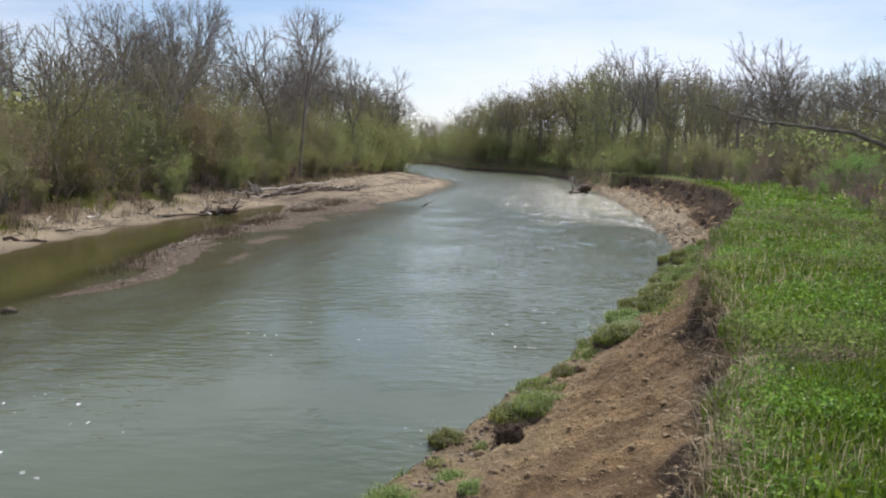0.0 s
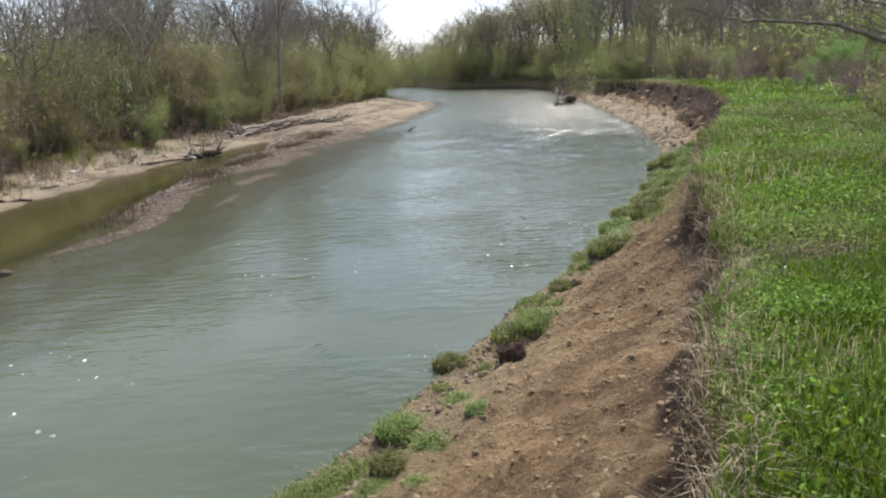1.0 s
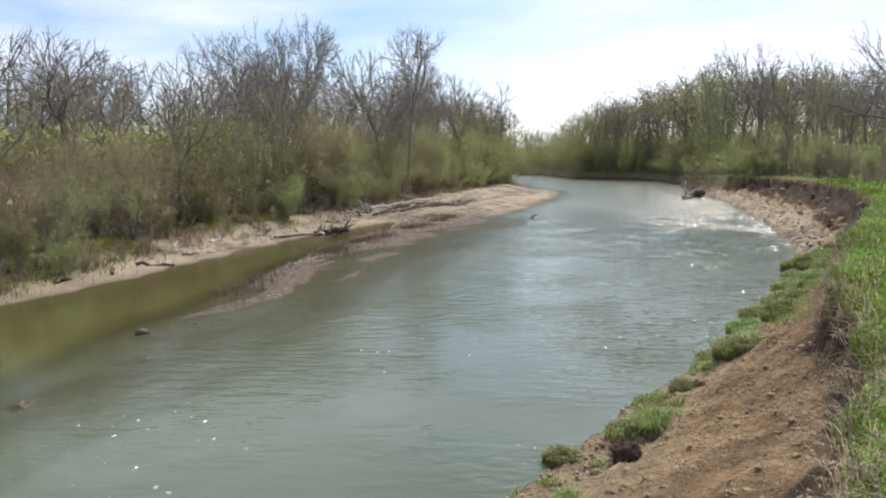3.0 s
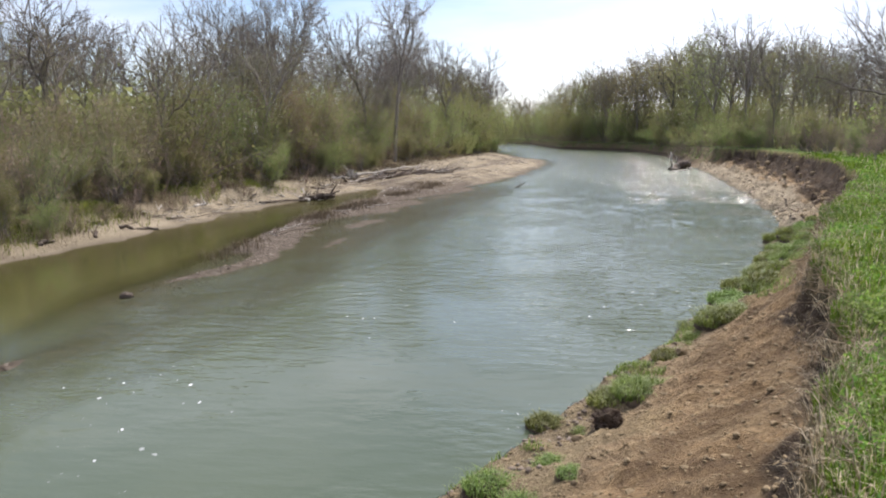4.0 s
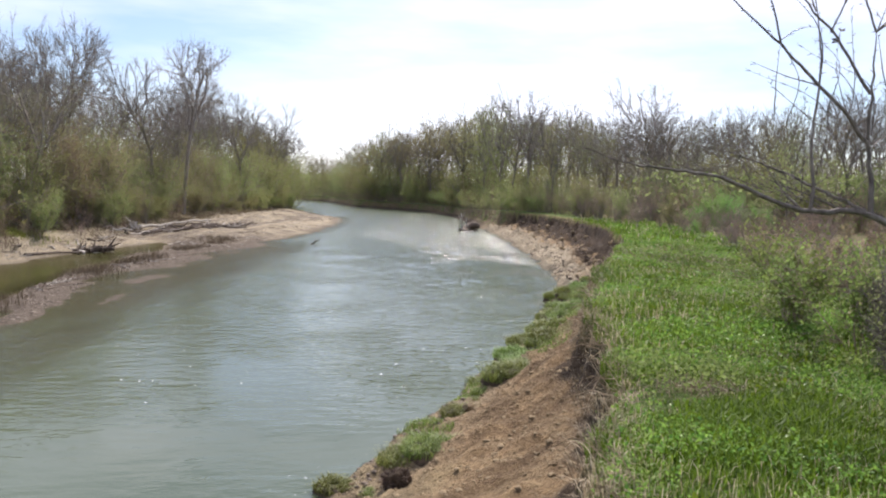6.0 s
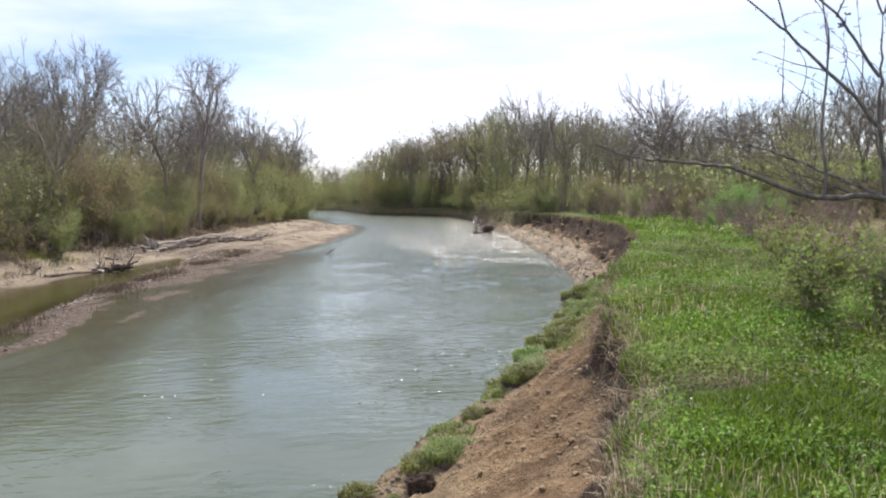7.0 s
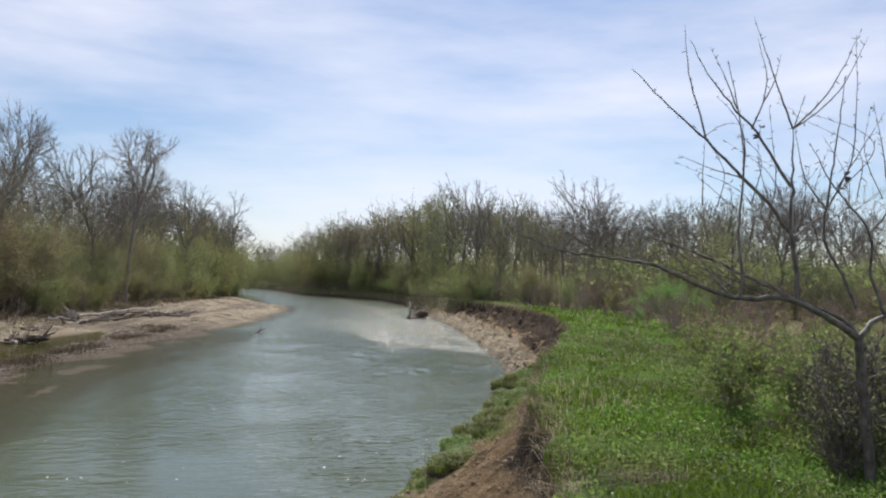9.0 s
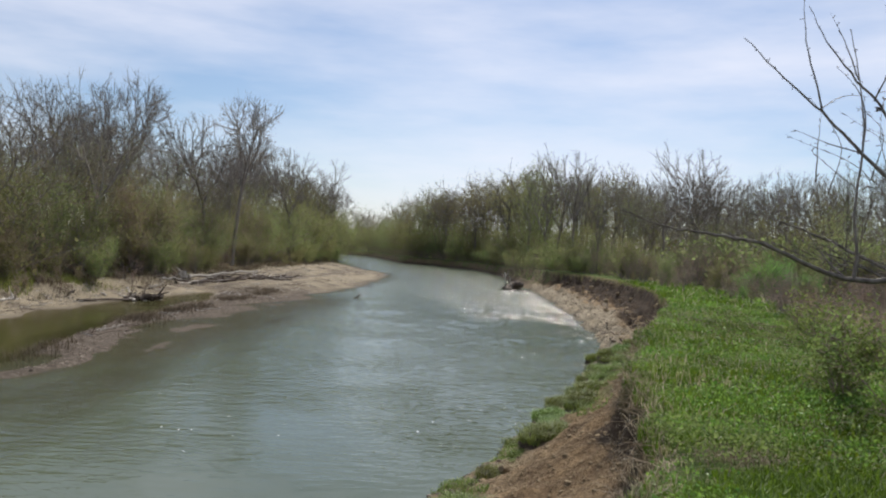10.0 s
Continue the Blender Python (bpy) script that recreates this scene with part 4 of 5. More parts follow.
    limb("shoot", 0.016, (-0.82, -0.05, 2.51), (-0.93, 0, 2.71), (-1.06, 0.05, 2.95), (-1.22, 0.1, 3.15), (-1.4, 0.1, 3.37), (-1.58, 0.15, 3.73), part_of=reach)
    limb("shoot", 0.016, (-1.27, -0.2, 1.63), (-1.26, -0.2, 1.8), (-1.29, -0.2, 2.06), (-1.24, -0.15, 2.53), (-1.23, -0.1, 2.85), (-1.3, -0.1, 3.25), (-1.35, -0.1, 3.48), part_of=reach)
    limb("shoot", 0.01, (-1.24, -0.15, 2.6), (-1.21, -0.1, 2.85), (-1.29, -0.1, 3.05), (-1.44, -0.1, 3.2), part_of=reach)
    limb("shoot", 0.01, (-1.1, 0.05, 2.98), (-1.01, 0.05, 3.2), (-0.98, 0.05, 3.37), (-1.06, 0.05, 3.72), part_of=reach)
    limb("shoot", 0.009, (-1.01, 0.05, 3.2), (-0.89, 0.1, 3.42), (-0.85, 0.1, 3.62), part_of=reach)
    limb("shoot", 0.009, (-1.2, 0.1, 3.15), (-1.29, 0.1, 3.38), (-1.43, 0.1, 3.66), part_of=reach)
    limb("shoot", 0.018, (-0.21, 0.1, 1.56), (-0.36, 0.12, 1.9), (-0.47, 0.12, 2.1), (-0.45, 0.12, 2.38), (-0.35, 0.15, 3.03), (-0.3, 0.15, 3.46), part_of=right)
    limb("shoot", 0.012, (-0.45, 0.12, 2.35), (-0.64, 0.1, 2.59), (-0.69, 0.1, 2.79), (-0.73, 0.1, 3.0), part_of=right)
    limb("shoot", 0.01, (-0.44, 0.12, 2.38), (-0.27, 0.1, 2.74), (-0.23, 0.1, 3.2), (-0.23, 0.1, 3.8), part_of=right)
    limb("shoot", 0.018, (0.02, 0.1, 1.51), (-0.1, 0.1, 1.84), (-0.11, 0.1, 2.17), (-0.22, 0.1, 2.32), (-0.39, 0.1, 2.52), (-0.61, 0.1, 2.9), part_of=right)
    limb("shoot", 0.012, (-0.11, 0.1, 2.17), (0.02, 0.1, 2.34), (0.01, 0.1, 2.68), (-0.09, 0.1, 3.25), part_of=right)
    limb("shoot", 0.009, (-0.39, 0.1, 2.52), (-0.16, 0.15, 2.86), (0.03, 0.15, 3.18), part_of=right)
    limb("shoot", 0.008, (-1.23, -0.12, 2.56), (-1.48, -0.2, 2.6), (-1.79, -0.3, 2.69), part_of=reach)
    limb("shoot", 0.006, (-1.28, -0.15, 2.3), (-1.46, -0.2, 2.42), (-1.65, -0.25, 2.56), part_of=reach)
    limb("shoot", 0.006, (-1.58, -0.2, 2.85), (-1.38, -0.1, 2.98), (-1.12, 0, 3.0), part_of=reach)
    limb("shoot", 0.008, (-1.57, -0.2, 2.32), (-1.57, -0.2, 2.58), (-1.56, -0.2, 2.83), part_of=reach)
    limb("shoot", 0.008, (-1.01, -0.1, 2.24), (-0.92, 0, 2.56), (-0.93, 0.05, 2.88), (-0.96, 0.05, 3.16), part_of=reach)
    limb("shoot", 0.008, (-0.52, 0.12, 2.1), (-0.64, 0.1, 2.45), (-0.6, 0.1, 2.73), part_of=reach)
    for i in range(38):
        u = rng.uniform(-2.5, -0.6)
        h = 1.58 - 0.2 * (u + 0.6)
        ahead = 0.15 * u + rng.uniform(-0.05, 0.4) * (i % 3 > 0)
        limb("twig", 0.005, (u, ahead, h), (u - rng.uniform(0.08, 0.2), ahead + rng.normal() * 0.06, h + rng.uniform(0.0, 0.16)), (u - rng.uniform(0.2, 0.5), ahead + rng.normal() * 0.12, h + rng.uniform(0.02, 0.35)), part_of=second)
    for i in range(34):
        u = rng.uniform(-1.35, 0.5)
        h = rng.uniform(1.55, 2.5)
        limb("shoot", 0.006, (u, rng.uniform(-0.2, 0.3), h), (u + rng.normal() * 0.15, rng.uniform(-0.2, 0.3), h + 0.35), (u + rng.normal() * 0.35, rng.uniform(-0.3, 0.4), h + rng.uniform(0.5, 0.9)), part_of=right)
    for side, up in ((-1.05, 2.98), (-1.06, 2.9), (-0.37, 2.61), (-0.35, 2.51)):
        p = np.repeat([at(side, 0.0, up)], 3, 0)
        co, f = leaf_tris(p, np.full(3, 0.06), rng)
        child("withered_leaf", fast_mesh("withered_leaf", co, f, DRIFT_DARK), top, "dark withered leaf")
    top.matrix_world = pose(x, y, 1.93)


bare_sapling(4.79, 5.38)
bramble = shrub(75, 0.95, 10, LEAF_OLIVE, 1, 0.03, twig=BARK_DARK, twigs=5, name="bramble", open_angle=0.5)
tagged(bramble, "dark tangled bramble with few leaves at the young tree's foot", "bramble", "brambles")
bramble.matrix_world = pose(4.75, 5.9, height(4.75, 5.9))
for x, y, k in ((5.3, 6.6, 1.15), (5.1, 6.2, 1.1), (5.7, 6.9, 1.2), (5.5, 6.1, 1.3), (6.1, 7.5, 1.1), (4.6, 5.6, 0.8), (6.4, 6.8, 1.4), (5.9, 6.2, 1.3)):
    ob = copy_thing(bramble, pose(x, y, height(x, y), 0, 0, 100 * x))
    ob.scale = (k, k, k)
low = copy_thing(bramble, pose(5.85, 9.15, height(5.85, 9.15), 0, 0, 40))
low.scale = (0.6, 0.6, 0.5)
copy_thing(bramble, pose(5.0, 5.2, height(5.0, 5.2), 0, 0, 200))


# ---- grass ----
def blades(n, xy, z, tall, wide, rng, droop=0.5, flat=0.0):
    """Bent blades, two triangles each, at the places xy."""
    a = rng.uniform(0, 2 * math.pi, n)
    out = np.column_stack([np.cos(a), np.sin(a), np.zeros(n)])
    side = np.column_stack([-np.sin(a + rng.normal(0, 0.6, n)), np.cos(a), np.zeros(n)]) * np.reshape(wide, (-1, 1)) / 2
    base = np.column_stack([xy, z])
    t = np.reshape(tall, (-1, 1))
    bend = t * rng.uniform(0.1, 1.0, (n, 1)) * droop
    up = np.array([[0, 0, 1.0]])
    mid = base + up * t * (0.62 - flat) + out * bend * 0.35
    tip = base + up * t * (1.0 - flat - 0.25 * droop) + out * bend
    co = np.stack([base - side, base + side, mid + side * 0.7, tip, mid - side * 0.7], 1).reshape(-1, 3)
    i = np.arange(n)[:, None] * 5
    f = np.concatenate([i + [[0, 1, 2]], i + [[0, 2, 4]], i + [[4, 2, 3]]], 1).reshape(-1, 3)
    return co, f


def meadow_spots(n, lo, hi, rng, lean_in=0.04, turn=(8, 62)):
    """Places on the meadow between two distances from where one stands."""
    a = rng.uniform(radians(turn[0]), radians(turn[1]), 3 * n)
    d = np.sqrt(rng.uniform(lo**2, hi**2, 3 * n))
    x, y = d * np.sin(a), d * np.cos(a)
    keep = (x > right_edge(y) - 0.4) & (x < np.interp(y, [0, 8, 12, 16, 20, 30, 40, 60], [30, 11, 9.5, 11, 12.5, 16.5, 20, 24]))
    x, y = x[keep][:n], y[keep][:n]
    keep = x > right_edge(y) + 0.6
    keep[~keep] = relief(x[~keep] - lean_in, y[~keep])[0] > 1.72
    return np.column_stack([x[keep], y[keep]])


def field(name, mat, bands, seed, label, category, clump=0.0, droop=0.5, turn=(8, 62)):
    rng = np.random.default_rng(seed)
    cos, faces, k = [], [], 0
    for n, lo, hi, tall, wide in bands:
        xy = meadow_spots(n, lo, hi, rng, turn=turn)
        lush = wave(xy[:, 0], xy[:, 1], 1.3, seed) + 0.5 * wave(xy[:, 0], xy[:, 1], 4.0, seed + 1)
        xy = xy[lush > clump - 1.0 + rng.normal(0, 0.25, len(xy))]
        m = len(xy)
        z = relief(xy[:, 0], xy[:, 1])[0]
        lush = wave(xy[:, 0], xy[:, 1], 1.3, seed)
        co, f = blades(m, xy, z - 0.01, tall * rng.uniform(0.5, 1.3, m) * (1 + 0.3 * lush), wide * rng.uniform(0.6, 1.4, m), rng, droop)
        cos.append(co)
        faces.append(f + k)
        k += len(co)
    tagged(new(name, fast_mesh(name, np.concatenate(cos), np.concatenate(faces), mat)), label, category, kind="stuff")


field("meadow_grass", GRASS, [(66000, 0, 8, 0.125, 0.009), (76000, 5, 16, 0.14, 0.013), (62000, 10, 32, 0.16, 0.02), (30000, 20, 60, 0.2, 0.045)], 101,
      "lush bright green spring grass on the meadow", "grass", droop=0.75)
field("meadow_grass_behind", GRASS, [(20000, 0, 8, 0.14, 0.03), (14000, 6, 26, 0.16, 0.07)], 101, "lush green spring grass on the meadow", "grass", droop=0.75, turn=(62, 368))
field("dry_meadow_grass", STRAW, [(7000, 2, 8, 0.15, 0.005), (8000, 5, 16, 0.18, 0.007), (4600, 10, 30, 0.24, 0.013), (1500, 26, 60, 0.36, 0.03)], 105,
      "dry straw-coloured stalks among the green grass", "grass", 0.9, 0.8)


def weeds(name, mat, bands, seed, label, cut=-0.1, turn=(8, 62)):
    rng = np.random.default_rng(seed)
    cos, faces, k = [], [], 0
    for n, lo, hi, up, size in bands:
        xy = meadow_spots(n, lo, hi, rng, 0.15, turn)
        xy = xy[wave(xy[:, 0], xy[:, 1], 1.6, seed) + rng.normal(0, 0.3, len(xy)) > cut]
        j = np.repeat(np.arange(len(xy)), 6)
        p = np.column_stack([xy, relief(xy[:, 0], xy[:, 1])[0]])[j]
        p = p + np.column_stack([rng.normal(0, up * 0.25, (len(j), 2)), rng.uniform(0.25, 1.0, len(j)) * up])
        co, f = leaf_tris(p, size * rng.uniform(0.5, 1.3, len(j)), rng)
        cos.append(co)
        faces.append(f + k)
        k += len(co)
    tagged(new(name, fast_mesh(name, np.concatenate(cos), np.concatenate(faces), mat)), label, "weeds", kind="stuff")


weeds("meadow_weeds", WEED, [(9000, 1.5, 8, 0.16, 0.028), (11000, 5, 16, 0.18, 0.036), (7000, 10, 30, 0.2, 0.05), (2000, 22, 50, 0.26, 0.09)], 111, "pale green broad-leaved weeds among the grass", 0.3)
weeds("tall_weeds", LEAF_PALE, [(5000, 2, 9, 0.22, 0.034), (5600, 6, 18, 0.28, 0.045), (3000, 14, 32, 0.32, 0.06)], 113, "clumps of taller yellow-green weeds in the meadow", 0.8)
weeds("dark_weeds", GRASS, [(2600, 2, 9, 0.2, 0.05), (3000, 6, 18, 0.24, 0.06)], 117, "clumps of dark green broad leaves in the meadow", 0.8)
weeds("weeds_behind", WEED, [(5000, 0.5, 8, 0.17, 0.03), (4000, 6, 20, 0.2, 0.05)], 115, "pale green broad-leaved weeds in the meadow grass", turn=(62, 368))


def fringe(name, mat, n, y0, y1, tall, wide, seed, label, low, high):
    """Dead grass that hangs over the bank's broken edge."""
    rng = np.random.default_rng(seed)
    y = y0 + (y1 - y0) * rng.random(5 * n) ** 1.6
    x = right_edge(y) + rng.uniform(-0.3, 0.2, 5 * n)
    z = relief(x, y)[0]
    inner = relief(x - 0.22, y)[0]
    keep = (z > low) & (inner < high) & (z - inner > 0.06)
    x, y, z = x[keep][:n], y[keep][:n], z[keep][:n]
    m = len(x)
    co, f = blades(m, np.column_stack([x, y]), z - 0.01, tall * rng.uniform(0.3, 1.4, m), wide * (1 + y / 8) * rng.uniform(0.6, 1.3, m), rng, 1.5, 0.15)
    tagged(new(name, fast_mesh(name, co, f, mat)), label, "grass", kind="stuff")


fringe("edge_dry_grass", STRAW, 3800, 2.0, 30, 0.2, 0.0035, 121, "pale dry grass hanging over the bank's broken edge", 1.55, 1.9)
fringe("edge_dry_grass_behind", STRAW, 900, -3.5, 2.0, 0.24, 0.006, 123, "pale dry grass hanging over the bank's broken edge", 1.55, 1.9)
fringe("edge_roots", DEAD, 2500, 2.0, 30, 0.3, 0.004, 122, "dark dead roots and stalks at the bank's broken edge", 1.2, 1.75)

# single dry stalks that lean out over the edge
rng = np.random.default_rng(124)
n = 150
y = np.where(np.arange(n) < 110, 2.2 + 14 * rng.random(n) ** 1.5, rng.normal(3.75, 0.12, n))
p = np.column_stack([right_edge(y) + rng.uniform(-0.05, 0.12, n), y])
p = np.column_stack([p, relief(p[:, 0] + 0.12, p[:, 1])[0] + rng.uniform(-0.12, 0.03, n)])
d = unit(np.column_stack([rng.normal(-0.8, 0.4, n), rng.normal(-0.1, 0.5, n), rng.normal(0.1, 0.45, n)]))
reach = rng.uniform(0.15, 0.5, n)
segs = [(a, a + b * l * 0.6, 0.0045, 0.0035) for a, b, l in zip(p, d, reach)]
segs += [(a + b * l * 0.6, a + b * l + np.array([0, 0, -0.22 * l]), 0.0035, 0.0015) for a, b, l in zip(p, d, reach)]
co, f = tubes(segs, 3)
tagged(new("edge_stalks", fast_mesh("edge_stalks", co, f, STRAW)), "thin pale dry stalks leaning out over the bank's edge", "dry stalks", kind="stuff")

# loose grass on the lower bank
rng = np.random.default_rng(125)
y = 4.6 + 23.5 * rng.random(30000) ** 1.25
frac = rng.random(30000)
x = right_water(y) + 0.08 + frac * np.where(y < 13.5, 1.0, 0.78 * (right_edge(y) - right_water(y)))
keep = (wave(x, y, 2.2, 126) + 0.5 * wave(x, y, 6.0, 127) - np.where(y < 13.5, 1.3 * frac, 0.4 * frac) + 0.05 - 1.5 * ((y > 8.2) & (y < 10.2)) > 0)
x, y = x[keep], y[keep]
co, f = blades(len(x), np.column_stack([x, y]), relief(x, y)[0] - 0.01, rng.uniform(0.05, 0.15, len(x)), 0.006 * (1 + y / 12), rng, 1.0)
tagged(new("bank_grass", fast_mesh("bank_grass", co, f, BANK_GRASS)), "patches of short green grass on the slumped lower bank", "grass", kind="stuff")

# fallen canes in the meadow
rng = np.random.default_rng(128)
n = 420
xy = np.column_stack([rng.normal(8.9, 1.2, n), rng.normal(16.0, 2.2, n)])
d = unit(np.column_stack([rng.normal(-0.8, 0.5, n), rng.normal(0.1, 0.5, n), rng.normal(0.18, 0.16, n)]))
co, f = slivers(np.column_stack([xy, relief(xy[:, 0], xy[:, 1])[0] + rng.uniform(0.05, 0.3, n)]), d, rng.uniform(0.35, 1.1, n), rng.uniform(0.006, 0.014, n), rng)
tagged(new("dry_canes", fast_mesh("dry_canes", co, f, STRAW_DULL)), "fallen pale dry canes and stalks in the meadow", "dry stalks", kind="stuff")


# flattened dead grass in patches
rng = np.random.default_rng(129)
spots = np.array([(3.9, 5.3, 0.28), (5.4, 10.0, 0.4), (6.9, 11.4, 0.5), (4.4, 7.4, 0.3), (8.2, 13.2, 0.8), (5.0, 8.2, 0.25), (3.2, 6.2, 0.2), (9.5, 18.5, 1.0), (6.2, 14.5, 0.5)])
k = rng.integers(0, len(spots), 5200)
xy = spots[k, :2] + rng.normal(size=(len(k), 2)) * spots[k, 2:]
z = relief(xy[:, 0], xy[:, 1])[0]
co, f = blades(len(k), xy, z, rng.uniform(0.08, 0.2, len(k)), 0.0035 * (1 + xy[:, 1] / 8), rng, 1.8, 0.2)
tagged(new("flat_dead_grass", fast_mesh("flat_dead_grass", co, f, STRAW_DULL)), "flattened patches of dull dead grass in the meadow", "dry grass", kind="stuff")


def tuft(seed, n, radius, tall):
    rng = np.random.default_rng(seed)
    a, d = rng.uniform(0, 2 * math.pi, n), radius * np.sqrt(rng.random(n))
    xy = np.column_stack([np.cos(a) * d, np.sin(a) * d])
    z = 0.26 * radius * (1 - (d / radius) ** 2) * (0.7 + 0.5 * np.sin(3 * a + seed))
    co, f = blades(n, xy, z - 0.05, tall * rng.uniform(0.5, 1.2, n), np.full(n, 0.011), rng, 1.5)
    top = tagged(new("grass_tuft"), "", "grass tuft", "bank grass tufts")
    child("grass_clump", fast_mesh("grass_clump", co, f, BANK_GRASS), top)
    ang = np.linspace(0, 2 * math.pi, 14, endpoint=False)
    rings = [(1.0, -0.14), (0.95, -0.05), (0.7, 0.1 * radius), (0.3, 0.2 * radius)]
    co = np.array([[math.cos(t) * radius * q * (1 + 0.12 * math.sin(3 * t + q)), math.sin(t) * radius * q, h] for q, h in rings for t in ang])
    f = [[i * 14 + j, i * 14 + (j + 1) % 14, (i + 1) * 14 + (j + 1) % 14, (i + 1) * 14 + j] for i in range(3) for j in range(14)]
    # earth of the tuft; its near-black colour also paints the shade beneath
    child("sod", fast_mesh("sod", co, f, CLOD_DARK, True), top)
    return top


tufts = [tuft(131, 900, 0.32, 0.19), tuft(132, 650, 0.25, 0.16), tuft(133, 1200, 0.4, 0.2)]
TUFT = "rounded tuft of green grass slumped onto the lower bank"
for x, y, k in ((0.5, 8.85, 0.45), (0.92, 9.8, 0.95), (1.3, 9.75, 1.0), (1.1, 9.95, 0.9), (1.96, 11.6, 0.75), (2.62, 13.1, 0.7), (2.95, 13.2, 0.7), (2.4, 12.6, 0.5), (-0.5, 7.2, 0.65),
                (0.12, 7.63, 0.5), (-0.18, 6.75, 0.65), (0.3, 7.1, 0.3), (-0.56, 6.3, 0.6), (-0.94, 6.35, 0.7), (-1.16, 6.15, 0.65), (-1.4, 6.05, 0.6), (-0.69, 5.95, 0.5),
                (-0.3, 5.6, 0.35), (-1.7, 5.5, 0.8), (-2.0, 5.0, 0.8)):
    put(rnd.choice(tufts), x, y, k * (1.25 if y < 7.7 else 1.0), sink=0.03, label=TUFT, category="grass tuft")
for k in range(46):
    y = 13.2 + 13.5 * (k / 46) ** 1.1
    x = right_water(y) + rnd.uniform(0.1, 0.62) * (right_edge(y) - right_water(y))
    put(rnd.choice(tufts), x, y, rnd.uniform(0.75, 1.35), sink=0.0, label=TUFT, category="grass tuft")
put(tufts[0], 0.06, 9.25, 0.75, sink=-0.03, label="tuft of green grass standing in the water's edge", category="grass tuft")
for pat in tufts:
    drop(pat)


# ---- stones, clods and driftwood ----
def lumps(name, mat, spots, sizes, seed, label, category, flat=0.7, rounded=True):
    """Many small irregular stones or clods in one mesh."""
    rng = np.random.default_rng(seed)
    t = (1 + 5**0.5) / 2
    v = unit(np.array([(-1, t, 0), (1, t, 0), (-1, -t, 0), (1, -t, 0), (0, -1, t), (0, 1, t), (0, -1, -t), (0, 1, -t), (t, 0, -1), (t, 0, 1), (-t, 0, -1), (-t, 0, 1)], float))
    f = np.array([(0, 11, 5), (0, 5, 1), (0, 1, 7), (0, 7, 10), (0, 10, 11), (1, 5, 9), (5, 11, 4), (11, 10, 2), (10, 7, 6), (7, 1, 8),
                  (3, 9, 4), (3, 4, 2), (3, 2, 6), (3, 6, 8), (3, 8, 9), (4, 9, 5), (2, 4, 11), (6, 2, 10), (8, 6, 7), (9, 8, 1)])
    n = len(spots)
    z = relief(spots[:, 0], spots[:, 1])[0]
    shape = v[None] * rng.uniform(0.7, 1.25, (n, 12, 1)) * np.reshape(sizes, (-1, 1, 1)) * np.stack([rng.uniform(0.7, 1.4, n), rng.uniform(0.7, 1.4, n), np.full(n, flat)], -1)[:, None]
    co = shape + np.column_stack([spots, z])[:, None]
    tagged(new(name, fast_mesh(name, co.reshape(-1, 3), (f[None] + 12 * np.arange(n)[:, None, None]).reshape(-1, 3), mat, rounded)), label, category, kind="stuff")


def slope_spots(n, y0, y1, u0, u1, rng, power=1.4):
    y = y0 + (y1 - y0) * rng.random(n) ** power
    u = rng.uniform(u0, u1, n)
    return np.column_stack([right_edge(y) + (right_water(y) - right_edge(y)) * u, y])


rng = np.random.default_rng(141)
lumps("earth_crumbs", CLOD, slope_spots(4200, 3, 18, 0.06, 1.0, rng), rng.uniform(0.005, 0.014, 4200) * rng.uniform(0.6, 1.8, 4200), 142, "brown crumbs and clods of earth on the eroded slope", "earth clods")
lumps("slope_clods", CLOD, slope_spots(1500, 3, 26, 0.05, 0.95, rng), rng.uniform(0.012, 0.034, 1500) * rng.uniform(0.6, 1.7, 1500), 148, "angular brown clods of earth broken off the bank", "earth clods", 0.5, False)
lumps("bank_pebbles", STONE, slope_spots(500, 5, 16, 0.75, 1.02, rng), rng.uniform(0.012, 0.045, 500), 143, "grey-brown pebbles along the foot of the bank", "pebbles")
lumps("bluff_rubble", STONE, slope_spots(1100, 26, 74, 0.35, 1.0, rng, 1.0), rng.uniform(0.02, 0.06, 1100) * rng.uniform(0.5, 1.6, 1100), 144, "pale rubble and stones below the eroded bluff", "rubble")
lumps("bluff_clods", CLOD, slope_spots(160, 26, 74, 0.12, 0.7, rng, 1.0), rng.uniform(0.05, 0.24, 160), 145, "brown slumped clods of earth below the eroded bluff", "earth clods")
y = rng.uniform(17, 62, 1600)
lumps("bar_gravel", STONE, np.column_stack([bar_edge(y) - rng.normal(0.6, 0.7, 1600), y]), rng.uniform(0.012, 0.04, 1600), 146, "brown and pale gravel on the low river bar", "gravel")

rng = np.random.default_rng(151)
n = 9000
y = rng.uniform(21, 52, n)
y = y[wave(y, y * 0, 1.2, 150) + 0.6 * wave(y, y * 0, 4.0, 155) + rng.normal(0, 0.3, n) > 0.15]
x = bar_edge(y) - rng.normal(1.4, 0.45, len(y)) - 0.02 * (y - 23)
co, f = blades(len(y), np.column_stack([x, y]), relief(x, y)[0], rng.uniform(0.12, 0.4, len(y)) * (1 + 0.5 * wave(y, y * 0, 2.5, 154)), np.full(len(y), 0.022), rng, 1.0)
tagged(new("dead_weeds", fast_mesh("dead_weeds", co, f, DEAD)), "row of dark dead weeds standing along the low bar", "weeds", kind="stuff")
n = 38000
y = 12 + 100 * rng.random(n) ** 1.3
x = left_front(y) + rng.normal(0.35, 0.75, n)
keep = wave(x, y, 0.9, 153) + rng.normal(0, 0.4, n) > 0.2
x, y = x[keep], y[keep]
